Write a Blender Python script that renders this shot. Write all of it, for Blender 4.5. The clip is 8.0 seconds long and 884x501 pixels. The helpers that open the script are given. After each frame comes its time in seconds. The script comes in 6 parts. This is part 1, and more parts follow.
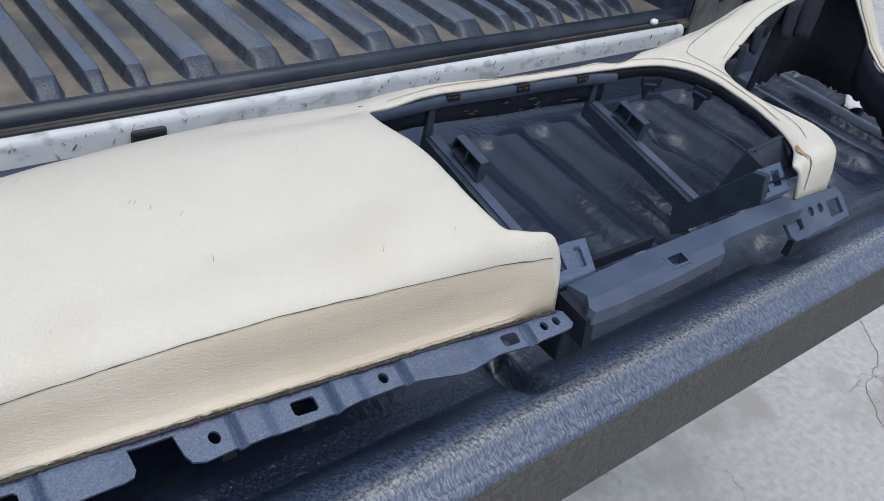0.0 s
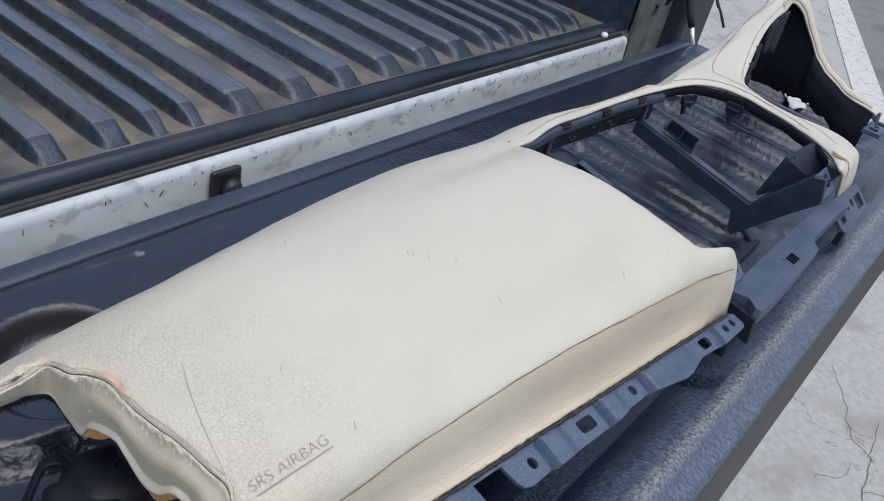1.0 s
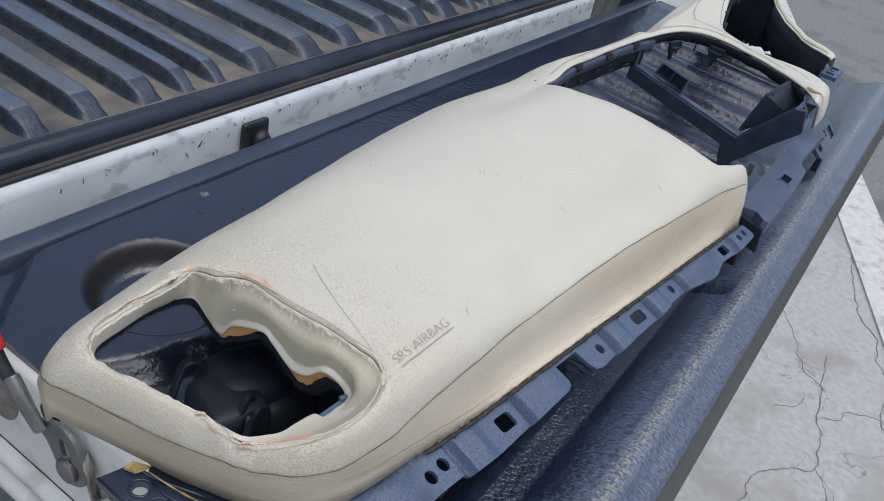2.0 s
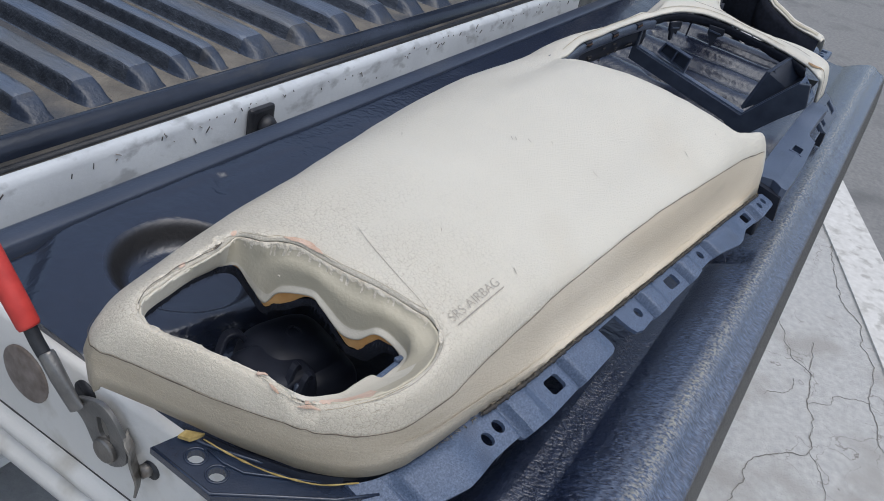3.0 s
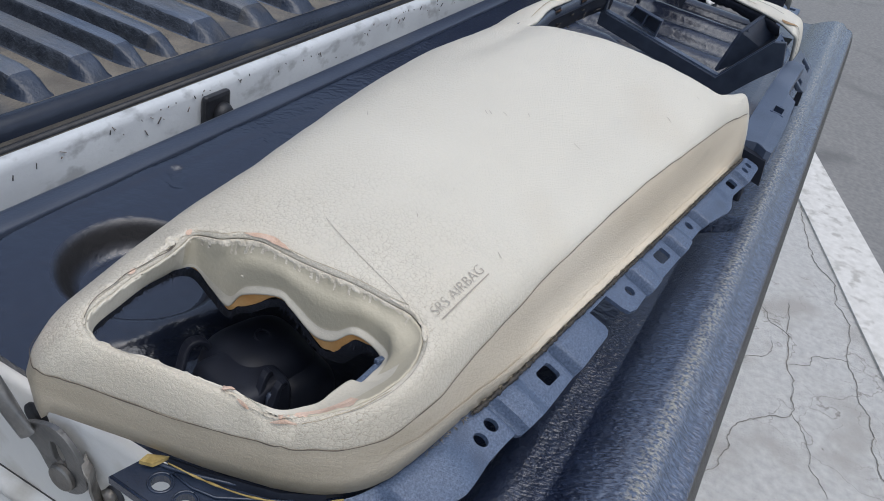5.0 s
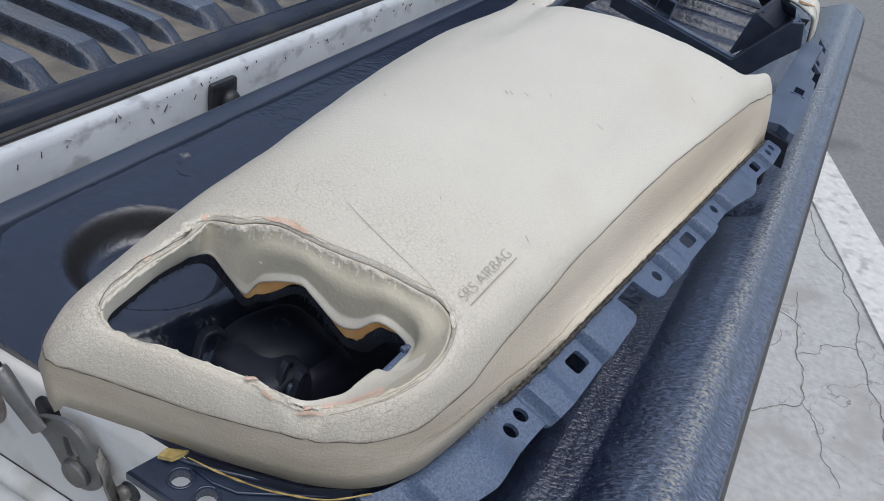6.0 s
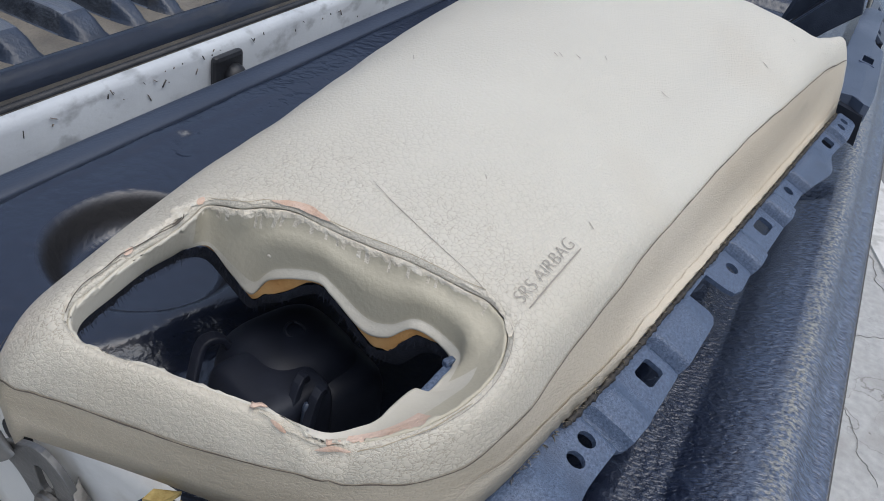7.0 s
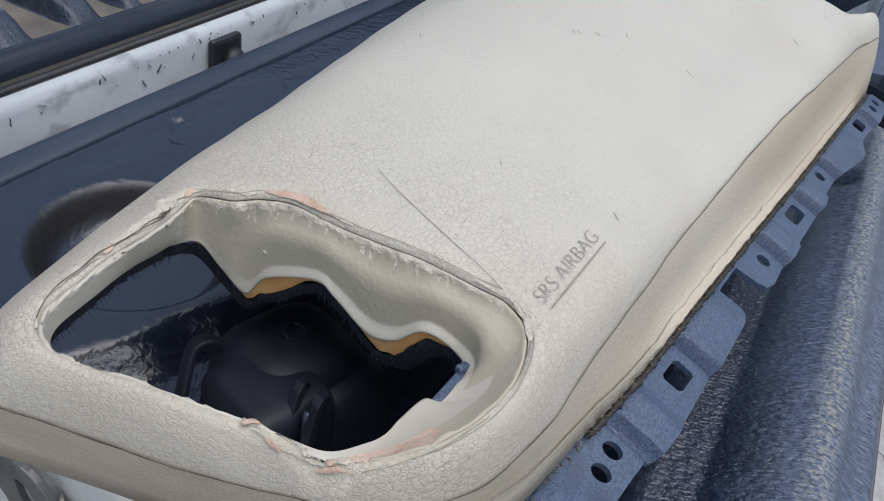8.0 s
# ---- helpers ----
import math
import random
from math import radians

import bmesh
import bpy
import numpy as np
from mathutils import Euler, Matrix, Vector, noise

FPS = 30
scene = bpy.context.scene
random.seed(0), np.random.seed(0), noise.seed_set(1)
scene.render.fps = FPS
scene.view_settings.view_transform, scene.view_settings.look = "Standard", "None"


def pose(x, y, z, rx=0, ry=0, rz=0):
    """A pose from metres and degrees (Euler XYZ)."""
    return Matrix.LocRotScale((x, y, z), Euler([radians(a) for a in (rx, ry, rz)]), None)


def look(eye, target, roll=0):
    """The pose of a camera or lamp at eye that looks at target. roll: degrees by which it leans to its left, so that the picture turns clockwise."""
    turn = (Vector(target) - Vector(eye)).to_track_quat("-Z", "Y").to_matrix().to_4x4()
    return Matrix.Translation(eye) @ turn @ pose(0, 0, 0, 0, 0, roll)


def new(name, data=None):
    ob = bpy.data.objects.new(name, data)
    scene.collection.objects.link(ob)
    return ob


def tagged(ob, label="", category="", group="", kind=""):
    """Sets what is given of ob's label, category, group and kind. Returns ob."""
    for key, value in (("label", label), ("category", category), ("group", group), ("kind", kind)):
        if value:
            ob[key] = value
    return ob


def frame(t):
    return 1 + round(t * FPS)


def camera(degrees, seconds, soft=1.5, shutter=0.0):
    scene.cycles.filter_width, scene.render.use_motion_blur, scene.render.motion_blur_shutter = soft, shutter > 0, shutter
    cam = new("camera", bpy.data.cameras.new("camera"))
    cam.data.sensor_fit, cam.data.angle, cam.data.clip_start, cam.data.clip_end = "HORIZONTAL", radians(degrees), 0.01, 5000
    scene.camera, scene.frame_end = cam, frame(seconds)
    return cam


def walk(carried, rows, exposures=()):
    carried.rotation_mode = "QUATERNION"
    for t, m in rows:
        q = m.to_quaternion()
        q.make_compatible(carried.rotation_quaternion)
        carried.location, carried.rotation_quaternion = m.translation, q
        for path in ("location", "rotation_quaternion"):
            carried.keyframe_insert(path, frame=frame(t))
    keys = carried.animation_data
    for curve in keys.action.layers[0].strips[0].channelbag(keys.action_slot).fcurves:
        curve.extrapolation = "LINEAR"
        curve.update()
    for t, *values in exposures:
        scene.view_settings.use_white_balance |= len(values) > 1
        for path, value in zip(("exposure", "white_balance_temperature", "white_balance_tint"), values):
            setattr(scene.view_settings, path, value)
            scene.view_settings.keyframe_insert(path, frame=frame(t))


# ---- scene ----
import mathutils.geometry

cam = camera(56.6, 8.0, 0.95)
PATH = [
    (0, (-0.003, 0.007, 1.196), (1.113, 1.188, 0.031), 10.6),
    (0.3, (-0.083, 0.03, 1.233), (1.091, 1.141, 0.055), 9.3),
    (0.5, (-0.125, 0.069, 1.215), (1.124, 1.14, 0.077), 10.3),
    (1, (-0.21, 0.171, 1.195), (1.212, 1.052, 0.098), 14.2),
    (1.5, (-0.254, 0.21, 1.166), (1.222, 0.98, 0.057), 15.1),
    (2, (-0.319, 0.195, 1.178), (1.175, 0.93, 0.069), 14.7),
    (2.2, (-0.35, 0.186, 1.18), (1.153, 0.915, 0.08), 14.6),
    (3.3, (-0.338, 0.232, 1.129), (1.209, 0.903, 0.054), 13.8),
    (3.5, (-0.328, 0.235, 1.125), (1.223, 0.893, 0.048), 13.5),
    (4, (-0.318, 0.236, 1.13), (1.239, 0.867, 0.045), 13.1),
    (4.5, (-0.318, 0.236, 1.128), (1.238, 0.852, 0.034), 12.8),
    (6, (-0.313, 0.25, 1.112), (1.233, 0.851, -0.005), 12.0),
    (6.5, (-0.288, 0.269, 1.089), (1.25, 0.876, -0.037), 11.7),
    (7, (-0.266, 0.284, 1.071), (1.257, 0.894, -0.072), 11.4),
    (7.5, (-0.253, 0.293, 1.062), (1.261, 0.908, -0.092), 11.1),
    (8, (-0.245, 0.295, 1.057), (1.258, 0.906, -0.113), 10.9),
]
walk(cam, [(t, look(eye, target, roll)) for t, eye, target, roll in PATH],
     exposures=((0.0, 0.12), (0.5, 0.06), (1.0, 0.02), (2.0, 0.01), (4.0, 0.03), (6.0, 0.02), (8.0, -0.03)))


# ---- light ----
world = bpy.data.worlds.new("world")
scene.world = world
world.use_nodes = True
wn = world.node_tree
sky = wn.nodes.new("ShaderNodeTexSky")
sky.sky_type, sky.sun_disc = "NISHITA", False
sky.sun_elevation, sky.sun_rotation = radians(74), radians(198)
sky.air_density, sky.dust_density = 1.0, 3.0
wn.nodes["Background"].inputs["Strength"].default_value = 0.172
haze = wn.nodes.new("ShaderNodeHueSaturation")
haze.inputs["Saturation"].default_value = 0.85
wn.links.new(sky.outputs[0], haze.inputs["Color"])
wn.links.new(haze.outputs[0], wn.nodes["Background"].inputs["Color"])
sun = new("sun", bpy.data.lights.new("sun", "SUN"))
sun.data.energy, sun.data.angle, sun.data.color = 1.42, radians(70), (0.925, 0.98, 1.0)
sun.matrix_world = look((0.4 + 1.7 * math.sin(radians(198)), 0.4 + 1.7 * math.cos(radians(198)), 6.7), (0.4, 0.4, 0.8))


# ---- materials ----
def material(name, dark, light, rough=0.5, grain=40.0, bump=0.0, bump_scale=300.0, metal=0.0, spots=None, spot_scale=6.0, spot_cut=0.58, voronoi=False, detail=6.0, spec=0.5, stretch=(1, 1, 1), deep=0.001, groove=0.0):
    """Two tones mixed by noise, a second colour of stains with soft shapes, and fine relief."""
    m = bpy.data.materials.new(name)
    m.use_nodes = True
    nt = m.node_tree
    n, l = nt.nodes, nt.links
    b = n["Principled BSDF"]
    b.inputs["Roughness"].default_value, b.inputs["Metallic"].default_value = rough, metal
    b.inputs["Specular IOR Level"].default_value = spec
    co = n.new("ShaderNodeTexCoord")
    mp = n.new("ShaderNodeMapping")
    mp.inputs["Scale"].default_value = stretch
    l.new(co.outputs["Object"], mp.inputs["Vector"])
    v = mp.outputs["Vector"]
    n1 = n.new("ShaderNodeTexNoise")
    n1.inputs["Scale"].default_value, n1.inputs["Detail"].default_value = grain, detail
    l.new(v, n1.inputs["Vector"])
    ramp = n.new("ShaderNodeValToRGB")
    ramp.color_ramp.elements[0].position, ramp.color_ramp.elements[1].position = 0.3, 0.7
    ramp.color_ramp.elements[0].color, ramp.color_ramp.elements[1].color = (*dark, 1), (*light, 1)
    l.new(n1.outputs["Fac"], ramp.inputs["Fac"])
    colour = ramp.outputs["Color"]
    if spots:
        n2 = n.new("ShaderNodeTexNoise")
        n2.inputs["Scale"].default_value, n2.inputs["Detail"].default_value = spot_scale, 8
        l.new(v, n2.inputs["Vector"])
        r2 = n.new("ShaderNodeValToRGB")
        r2.color_ramp.elements[0].position, r2.color_ramp.elements[1].position = spot_cut - 0.06, spot_cut + 0.08
        l.new(n2.outputs["Fac"], r2.inputs["Fac"])
        mix = n.new("ShaderNodeMix")
        mix.data_type = "RGBA"
        mix.inputs["B"].default_value = (*spots, 1)
        for sock in mix.inputs:
            if sock.name == "A" and sock.type == "RGBA":
                l.new(colour, sock)
            if sock.name == "B" and sock.type == "RGBA":
                sock.default_value = (*spots, 1)
        l.new(r2.outputs["Color"], mix.inputs[0])
        colour = [o for o in mix.outputs if o.type == "RGBA"][0]
    l.new(colour, b.inputs["Base Color"])
    if bump:
        if voronoi:
            t = n.new("ShaderNodeTexVoronoi")
            t.feature = "DISTANCE_TO_EDGE"
            t.inputs["Scale"].default_value = bump_scale
            warp = n.new("ShaderNodeTexNoise")
            warp.inputs["Scale"].default_value = bump_scale * 0.4
            add = n.new("ShaderNodeMixRGB")
            add.blend_type = "LINEAR_LIGHT"
            add.inputs["Fac"].default_value = 0.0016
            l.new(v, add.inputs["Color1"])
            l.new(warp.outputs["Color"], add.inputs["Color2"])
            l.new(add.outputs["Color"], t.inputs["Vector"])
            cl = n.new("ShaderNodeMapRange")
            cl.inputs["From Max"].default_value = 0.25
            l.new(t.outputs["Distance"], cl.inputs["Value"])
            height = cl.outputs["Result"]
            if groove:
                # dirt in the cracks, here more and there less
                thin = n.new("ShaderNodeMapRange")
                thin.inputs["From Max"].default_value = 0.055
                thin.inputs["To Min"].default_value, thin.inputs["To Max"].default_value = 1.0, 0.0
                l.new(t.outputs["Distance"], thin.inputs["Value"])
                some = n.new("ShaderNodeTexNoise")
                some.inputs["Scale"].default_value, some.inputs["Detail"].default_value = 28, 5
                l.new(v, some.inputs["Vector"])
                much = n.new("ShaderNodeMapRange")
                much.inputs["From Min"].default_value, much.inputs["From Max"].default_value = 0.30, 0.56
                much.inputs["To Max"].default_value = groove
                l.new(some.outputs["Fac"], much.inputs["Value"])
                # the worn end has them, the rest hardly
                place = n.new("ShaderNodeSeparateXYZ")
                l.new(co.outputs["Object"], place.inputs["Vector"])
                fade = n.new("ShaderNodeMapRange")
                fade.inputs["From Min"].default_value, fade.inputs["From Max"].default_value = -0.07, 0.06
                fade.inputs["To Min"].default_value, fade.inputs["To Max"].default_value = 1.0, 0.05
                l.new(place.outputs["X"], fade.inputs["Value"])
                worn = n.new("ShaderNodeMath")
                worn.operation = "MULTIPLY"
                l.new(much.outputs["Result"], worn.inputs[0])
                l.new(fade.outputs["Result"], worn.inputs[1])
                much = worn
                mul = n.new("ShaderNodeMath")
                mul.operation = "MULTIPLY"
                l.new(thin.outputs["Result"], mul.inputs[0])
                l.new(much.outputs["Value"], mul.inputs[1])
                dirt = n.new("ShaderNodeMixRGB")
                dirt.inputs["Color2"].default_value = (dark[0] * 0.35, dark[1] * 0.32, dark[2] * 0.28, 1)
                l.new(mul.outputs["Value"], dirt.inputs["Fac"])
                l.new(colour, dirt.inputs["Color1"])
                # and tan is mixed in by noise, more towards low x
                tan_noise = n.new("ShaderNodeTexNoise")
                tan_noise.inputs["Scale"].default_value, tan_noise.inputs["Detail"].default_value = 11, 7
                l.new(v, tan_noise.inputs["Vector"])
                share = n.new("ShaderNodeMath")
                share.operation = "MULTIPLY"
                l.new(tan_noise.outputs["Fac"], share.inputs[0])
                l.new(fade.outputs["Result"], share.inputs[1])
                tan = n.new("ShaderNodeMixRGB")
                tan.inputs["Color2"].default_value = (0.455, 0.400, 0.310, 1)
                l.new(share.outputs["Value"], tan.inputs["Fac"])
                l.new(dirt.outputs["Color"], tan.inputs["Color1"])
                l.new(tan.outputs["Color"], b.inputs["Base Color"])
        else:
            t = n.new("ShaderNodeTexNoise")
            t.inputs["Scale"].default_value, t.inputs["Detail"].default_value = bump_scale, 4
            l.new(v, t.inputs["Vector"])
            height = t.outputs["Fac"]
        bp = n.new("ShaderNodeBump")
        bp.inputs["Strength"].default_value, bp.inputs["Distance"].default_value = bump, deep
        l.new(height, bp.inputs["Height"])
        l.new(bp.outputs["Normal"], b.inputs["Normal"])
    return m


LEATHER = material("cream_leather", (0.548, 0.518, 0.445), (0.598, 0.568, 0.492), 0.46, 9, 0.35, 400, voronoi=True, spots=(0.53, 0.485, 0.40), spot_scale=5, spot_cut=0.66, deep=0.0007, groove=1.0)
# the wall's warmer, shaded tone is put into this colour, with stains besides
WALL_LEATHER = material("shaded_side_leather", (0.545, 0.480, 0.380), (0.590, 0.526, 0.425), 0.5, 16, 0.5, 420, voronoi=True, spots=(0.500, 0.432, 0.332), spot_scale=7, spot_cut=0.56, deep=0.0003, groove=0.6, stretch=(0.7, 0.7, 1.2))
TRIM = material("olive_foam_skin", (0.410, 0.370, 0.280), (0.475, 0.435, 0.338), 0.55, 25, 0.3, 500, spots=(0.350, 0.315, 0.236), spot_scale=14, spot_cut=0.58)
PALE_TRIM = material("pale_foam_skin", (0.50, 0.465, 0.385), (0.57, 0.535, 0.455), 0.5, 30, 0.3, 500, spots=(0.44, 0.405, 0.325), spot_scale=20, spot_cut=0.6)
TORN = material("torn_leather_lip", (0.47, 0.42, 0.335), (0.64, 0.595, 0.505), 0.85, 260, 1.0, 420, deep=0.002)
FOAM = material("orange_foam", (0.56, 0.27, 0.08), (0.72, 0.42, 0.17), 0.9, 60, 0.5, 500)
PINK_FOAM = material("pink_foam", (0.52, 0.35, 0.255), (0.63, 0.47, 0.375), 0.9, 160, 0.8, 600)
YELLOW_FOAM = material("yellow_foam", (0.22, 0.15, 0.04), (0.48, 0.36, 0.14), 0.9, 220, 0.6, 600)
RAW_EDGE = material("frayed_fabric", (0.035, 0.030, 0.024), (0.30, 0.26, 0.19), 0.95, 520, 0.8, 700)
THREAD = material("seam_shadow", (0.06, 0.05, 0.04), (0.12, 0.10, 0.08), 0.9, 200)
STAIN_LINE = material("brown_crease", (0.30, 0.25, 0.17), (0.42, 0.37, 0.27), 0.8, 200)
GREY_MARK = material("grey_brown_mark", (0.26, 0.235, 0.20), (0.34, 0.31, 0.265), 0.8, 400)
PLASTIC = material("blue_black_plastic", (0.032, 0.052, 0.096), (0.108, 0.148, 0.228), 0.32, 950, 0.8, 1400, spots=(0.044, 0.062, 0.102), spot_scale=30, spot_cut=0.64, deep=0.0006)
STRUT = material("dark_frame_plastic", (0.016, 0.023, 0.040), (0.030, 0.040, 0.062), 0.28, 90, 0.4, 1200)
DARK_PLASTIC = material("black_plastic", (0.005, 0.007, 0.013), (0.012, 0.016, 0.027), 0.55, 60, 0.1, 900, spec=0.3)
DUCT = material("satin_black_duct", (0.005, 0.007, 0.014), (0.010, 0.013, 0.024), 0.55, 60, 0.06, 700, spots=(0.020, 0.024, 0.036), spot_scale=30, spot_cut=0.6, spec=0.35)
BRACKET = material("glossy_blue_black_plastic", (0.012, 0.019, 0.038), (0.026, 0.038, 0.066), 0.24, 50, 0.2, 900, spots=(0.040, 0.052, 0.078), spot_scale=26, spot_cut=0.63, spec=0.8)
FELT = material("black_felt", (0.005, 0.007, 0.014), (0.013, 0.017, 0.030), 0.9, 200, 0.6, 900)
EDGE = material("liner_side", (0.040, 0.040, 0.040), (0.098, 0.096, 0.090), 0.55, 300, 1.0, 520, deep=0.0015)
BED = material("dusty_bed_floor", (0.100, 0.092, 0.080), (0.182, 0.164, 0.138), 0.85, 26, 1.0, 200, spots=(0.062, 0.066, 0.074), spot_scale=9, spot_cut=0.52, deep=0.0025)
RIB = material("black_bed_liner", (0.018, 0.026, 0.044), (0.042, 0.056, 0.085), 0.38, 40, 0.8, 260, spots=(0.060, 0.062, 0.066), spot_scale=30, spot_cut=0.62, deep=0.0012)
RIB_TOP = material("pale_rib_top", (0.050, 0.069, 0.105), (0.112, 0.138, 0.186), 0.33, 38, 1.0, 220, spots=(0.100, 0.106, 0.116), spot_scale=17, spot_cut=0.57, stretch=(1, 0.35, 1), deep=0.002, spec=1.0)
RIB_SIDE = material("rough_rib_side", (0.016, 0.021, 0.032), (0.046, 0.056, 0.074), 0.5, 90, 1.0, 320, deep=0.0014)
PAINT = material("white_truck_paint", (0.44, 0.465, 0.49), (0.57, 0.60, 0.62), 0.34, 22, 0.3, 300, spots=(0.33, 0.345, 0.36), spot_scale=70, spot_cut=0.60, stretch=(0.6, 1, 1))
PILLAR = material("dusty_grey_lining", (0.085, 0.088, 0.088), (0.17, 0.172, 0.168), 0.6, 30, 0.6, 200, spots=(0.055, 0.058, 0.062), spot_scale=18, spot_cut=0.56)
LIP = material("smooth_bed_lip", (0.010, 0.014, 0.024), (0.025, 0.032, 0.049), 0.24, 30, 0.3, 300, spots=(0.050, 0.052, 0.055), spot_scale=22, spot_cut=0.62, stretch=(0.4, 1, 1))
DUST = material("dusty_black_ledge", (0.022, 0.021, 0.020), (0.062, 0.056, 0.047), 0.75, 30, 0.6, 300, spots=(0.085, 0.076, 0.062), spot_scale=16, spot_cut=0.60)
STRIP = material("smooth_liner_strip", (0.030, 0.040, 0.064), (0.044, 0.056, 0.084), 0.36, 25, 0.25, 500, spots=(0.060, 0.070, 0.090), spot_scale=14, spot_cut=0.62, stretch=(0.4, 1, 1))
BROWN_FOAM = material("brown_torn_foam", (0.26, 0.15, 0.07), (0.46, 0.32, 0.19), 0.9, 160, 0.8, 500)
CAP = material("satin_strut_top", (0.028, 0.039, 0.064), (0.046, 0.061, 0.094), 0.3, 90, 0.3, 900)
RAIL = material("satin_rail_plastic", (0.040, 0.056, 0.092), (0.064, 0.085, 0.132), 0.33, 40, 0.4, 1400, spots=(0.085, 0.105, 0.15), spot_scale=14, spot_cut=0.6, deep=0.0005)
SCRAP = material("torn_brown_backing", (0.010, 0.010, 0.012), (0.050, 0.043, 0.036), 0.7, 260, 0.8, 500)
RUST = material("rusty_recess", (0.014, 0.010, 0.008), (0.075, 0.034, 0.016), 0.8, 200, 0.5, 500)
WASHER = material("rusty_grey_patch", (0.11, 0.085, 0.07), (0.24, 0.21, 0.19), 0.7, 90, 0.6, 300)
GATE_PAINT = material("dirty_white_gate_paint", (0.575, 0.570, 0.545), (0.680, 0.672, 0.645), 0.36, 12, 0.25, 300, spots=(0.450, 0.430, 0.385), spot_scale=24, spot_cut=0.60)
CHIP = material("black_scuff", (0.03, 0.03, 0.03), (0.07, 0.065, 0.06), 0.7, 200)
RUBBER = material("black_rubber", (0.009, 0.010, 0.013), (0.020, 0.022, 0.027), 0.5, 100, 0.3, 700)
STEEL = material("worn_zinc_steel", (0.16, 0.15, 0.14), (0.30, 0.29, 0.27), 0.45, 60, 0.3, 500, metal=0.8, spots=(0.10, 0.07, 0.05), spot_scale=60, spot_cut=0.62)
STEEL_BRIGHT = material("bright_steel", (0.55, 0.55, 0.55), (0.7, 0.7, 0.7), 0.25, 60, 0.1, 500, metal=0.9)
DARK_STEEL = material("grey_steel", (0.12, 0.12, 0.12), (0.22, 0.215, 0.205), 0.36, 60, 0.3, 500, metal=0.6)
RED = material("red_sleeve", (0.42, 0.03, 0.025), (0.55, 0.05, 0.04), 0.5, 100)
FOIL = material("white_torn_film", (0.60, 0.61, 0.62), (0.75, 0.76, 0.77), 0.35, 60, 0.6, 200)
CONCRETE = material("concrete", (0.325, 0.325, 0.318), (0.43, 0.428, 0.415), 0.85, 55, 0.9, 190, spots=(0.30, 0.292, 0.275), spot_scale=5, spot_cut=0.57, detail=15, deep=0.002)
def add_cracks(m, scale, width, colour, share):
    """A warped net of fine cracks, broken up by noise."""
    nt = m.node_tree
    n, l = nt.nodes, nt.links
    b = n["Principled BSDF"]
    old = b.inputs["Base Color"].links[0].from_socket
    co = n.new("ShaderNodeTexCoord")
    warp = n.new("ShaderNodeTexNoise")
    warp.inputs["Scale"].default_value, warp.inputs["Detail"].default_value = 7, 8
    l.new(co.outputs["Object"], warp.inputs["Vector"])
    add = n.new("ShaderNodeMixRGB")
    add.blend_type, add.inputs["Fac"].default_value = "LINEAR_LIGHT", 0.16
    l.new(co.outputs["Object"], add.inputs["Color1"])
    l.new(warp.outputs["Color"], add.inputs["Color2"])
    v = n.new("ShaderNodeTexVoronoi")
    v.feature, v.inputs["Scale"].default_value = "DISTANCE_TO_EDGE", scale
    l.new(add.outputs["Color"], v.inputs["Vector"])
    r = n.new("ShaderNodeMapRange")
    r.inputs["From Min"].default_value, r.inputs["From Max"].default_value = 0.0, width
    r.inputs["To Min"].default_value, r.inputs["To Max"].default_value = 1.0, 0.0
    l.new(v.outputs["Distance"], r.inputs["Value"])
    mask = n.new("ShaderNodeTexNoise")
    mask.inputs["Scale"].default_value = 2.3
    l.new(co.outputs["Object"], mask.inputs["Vector"])
    cut = n.new("ShaderNodeMapRange")
    cut.inputs["From Min"].default_value, cut.inputs["From Max"].default_value = share, share + 0.1
    l.new(mask.outputs["Fac"], cut.inputs["Value"])
    mul = n.new("ShaderNodeMath")
    mul.operation = "MULTIPLY"
    l.new(r.outputs["Result"], mul.inputs[0])
    l.new(cut.outputs["Result"], mul.inputs[1])
    mix = n.new("ShaderNodeMixRGB")
    mix.inputs["Color2"].default_value = (*colour, 1)
    l.new(mul.outputs["Value"], mix.inputs["Fac"])
    l.new(old, mix.inputs["Color1"])
    l.new(mix.outputs["Color"], b.inputs["Base Color"])


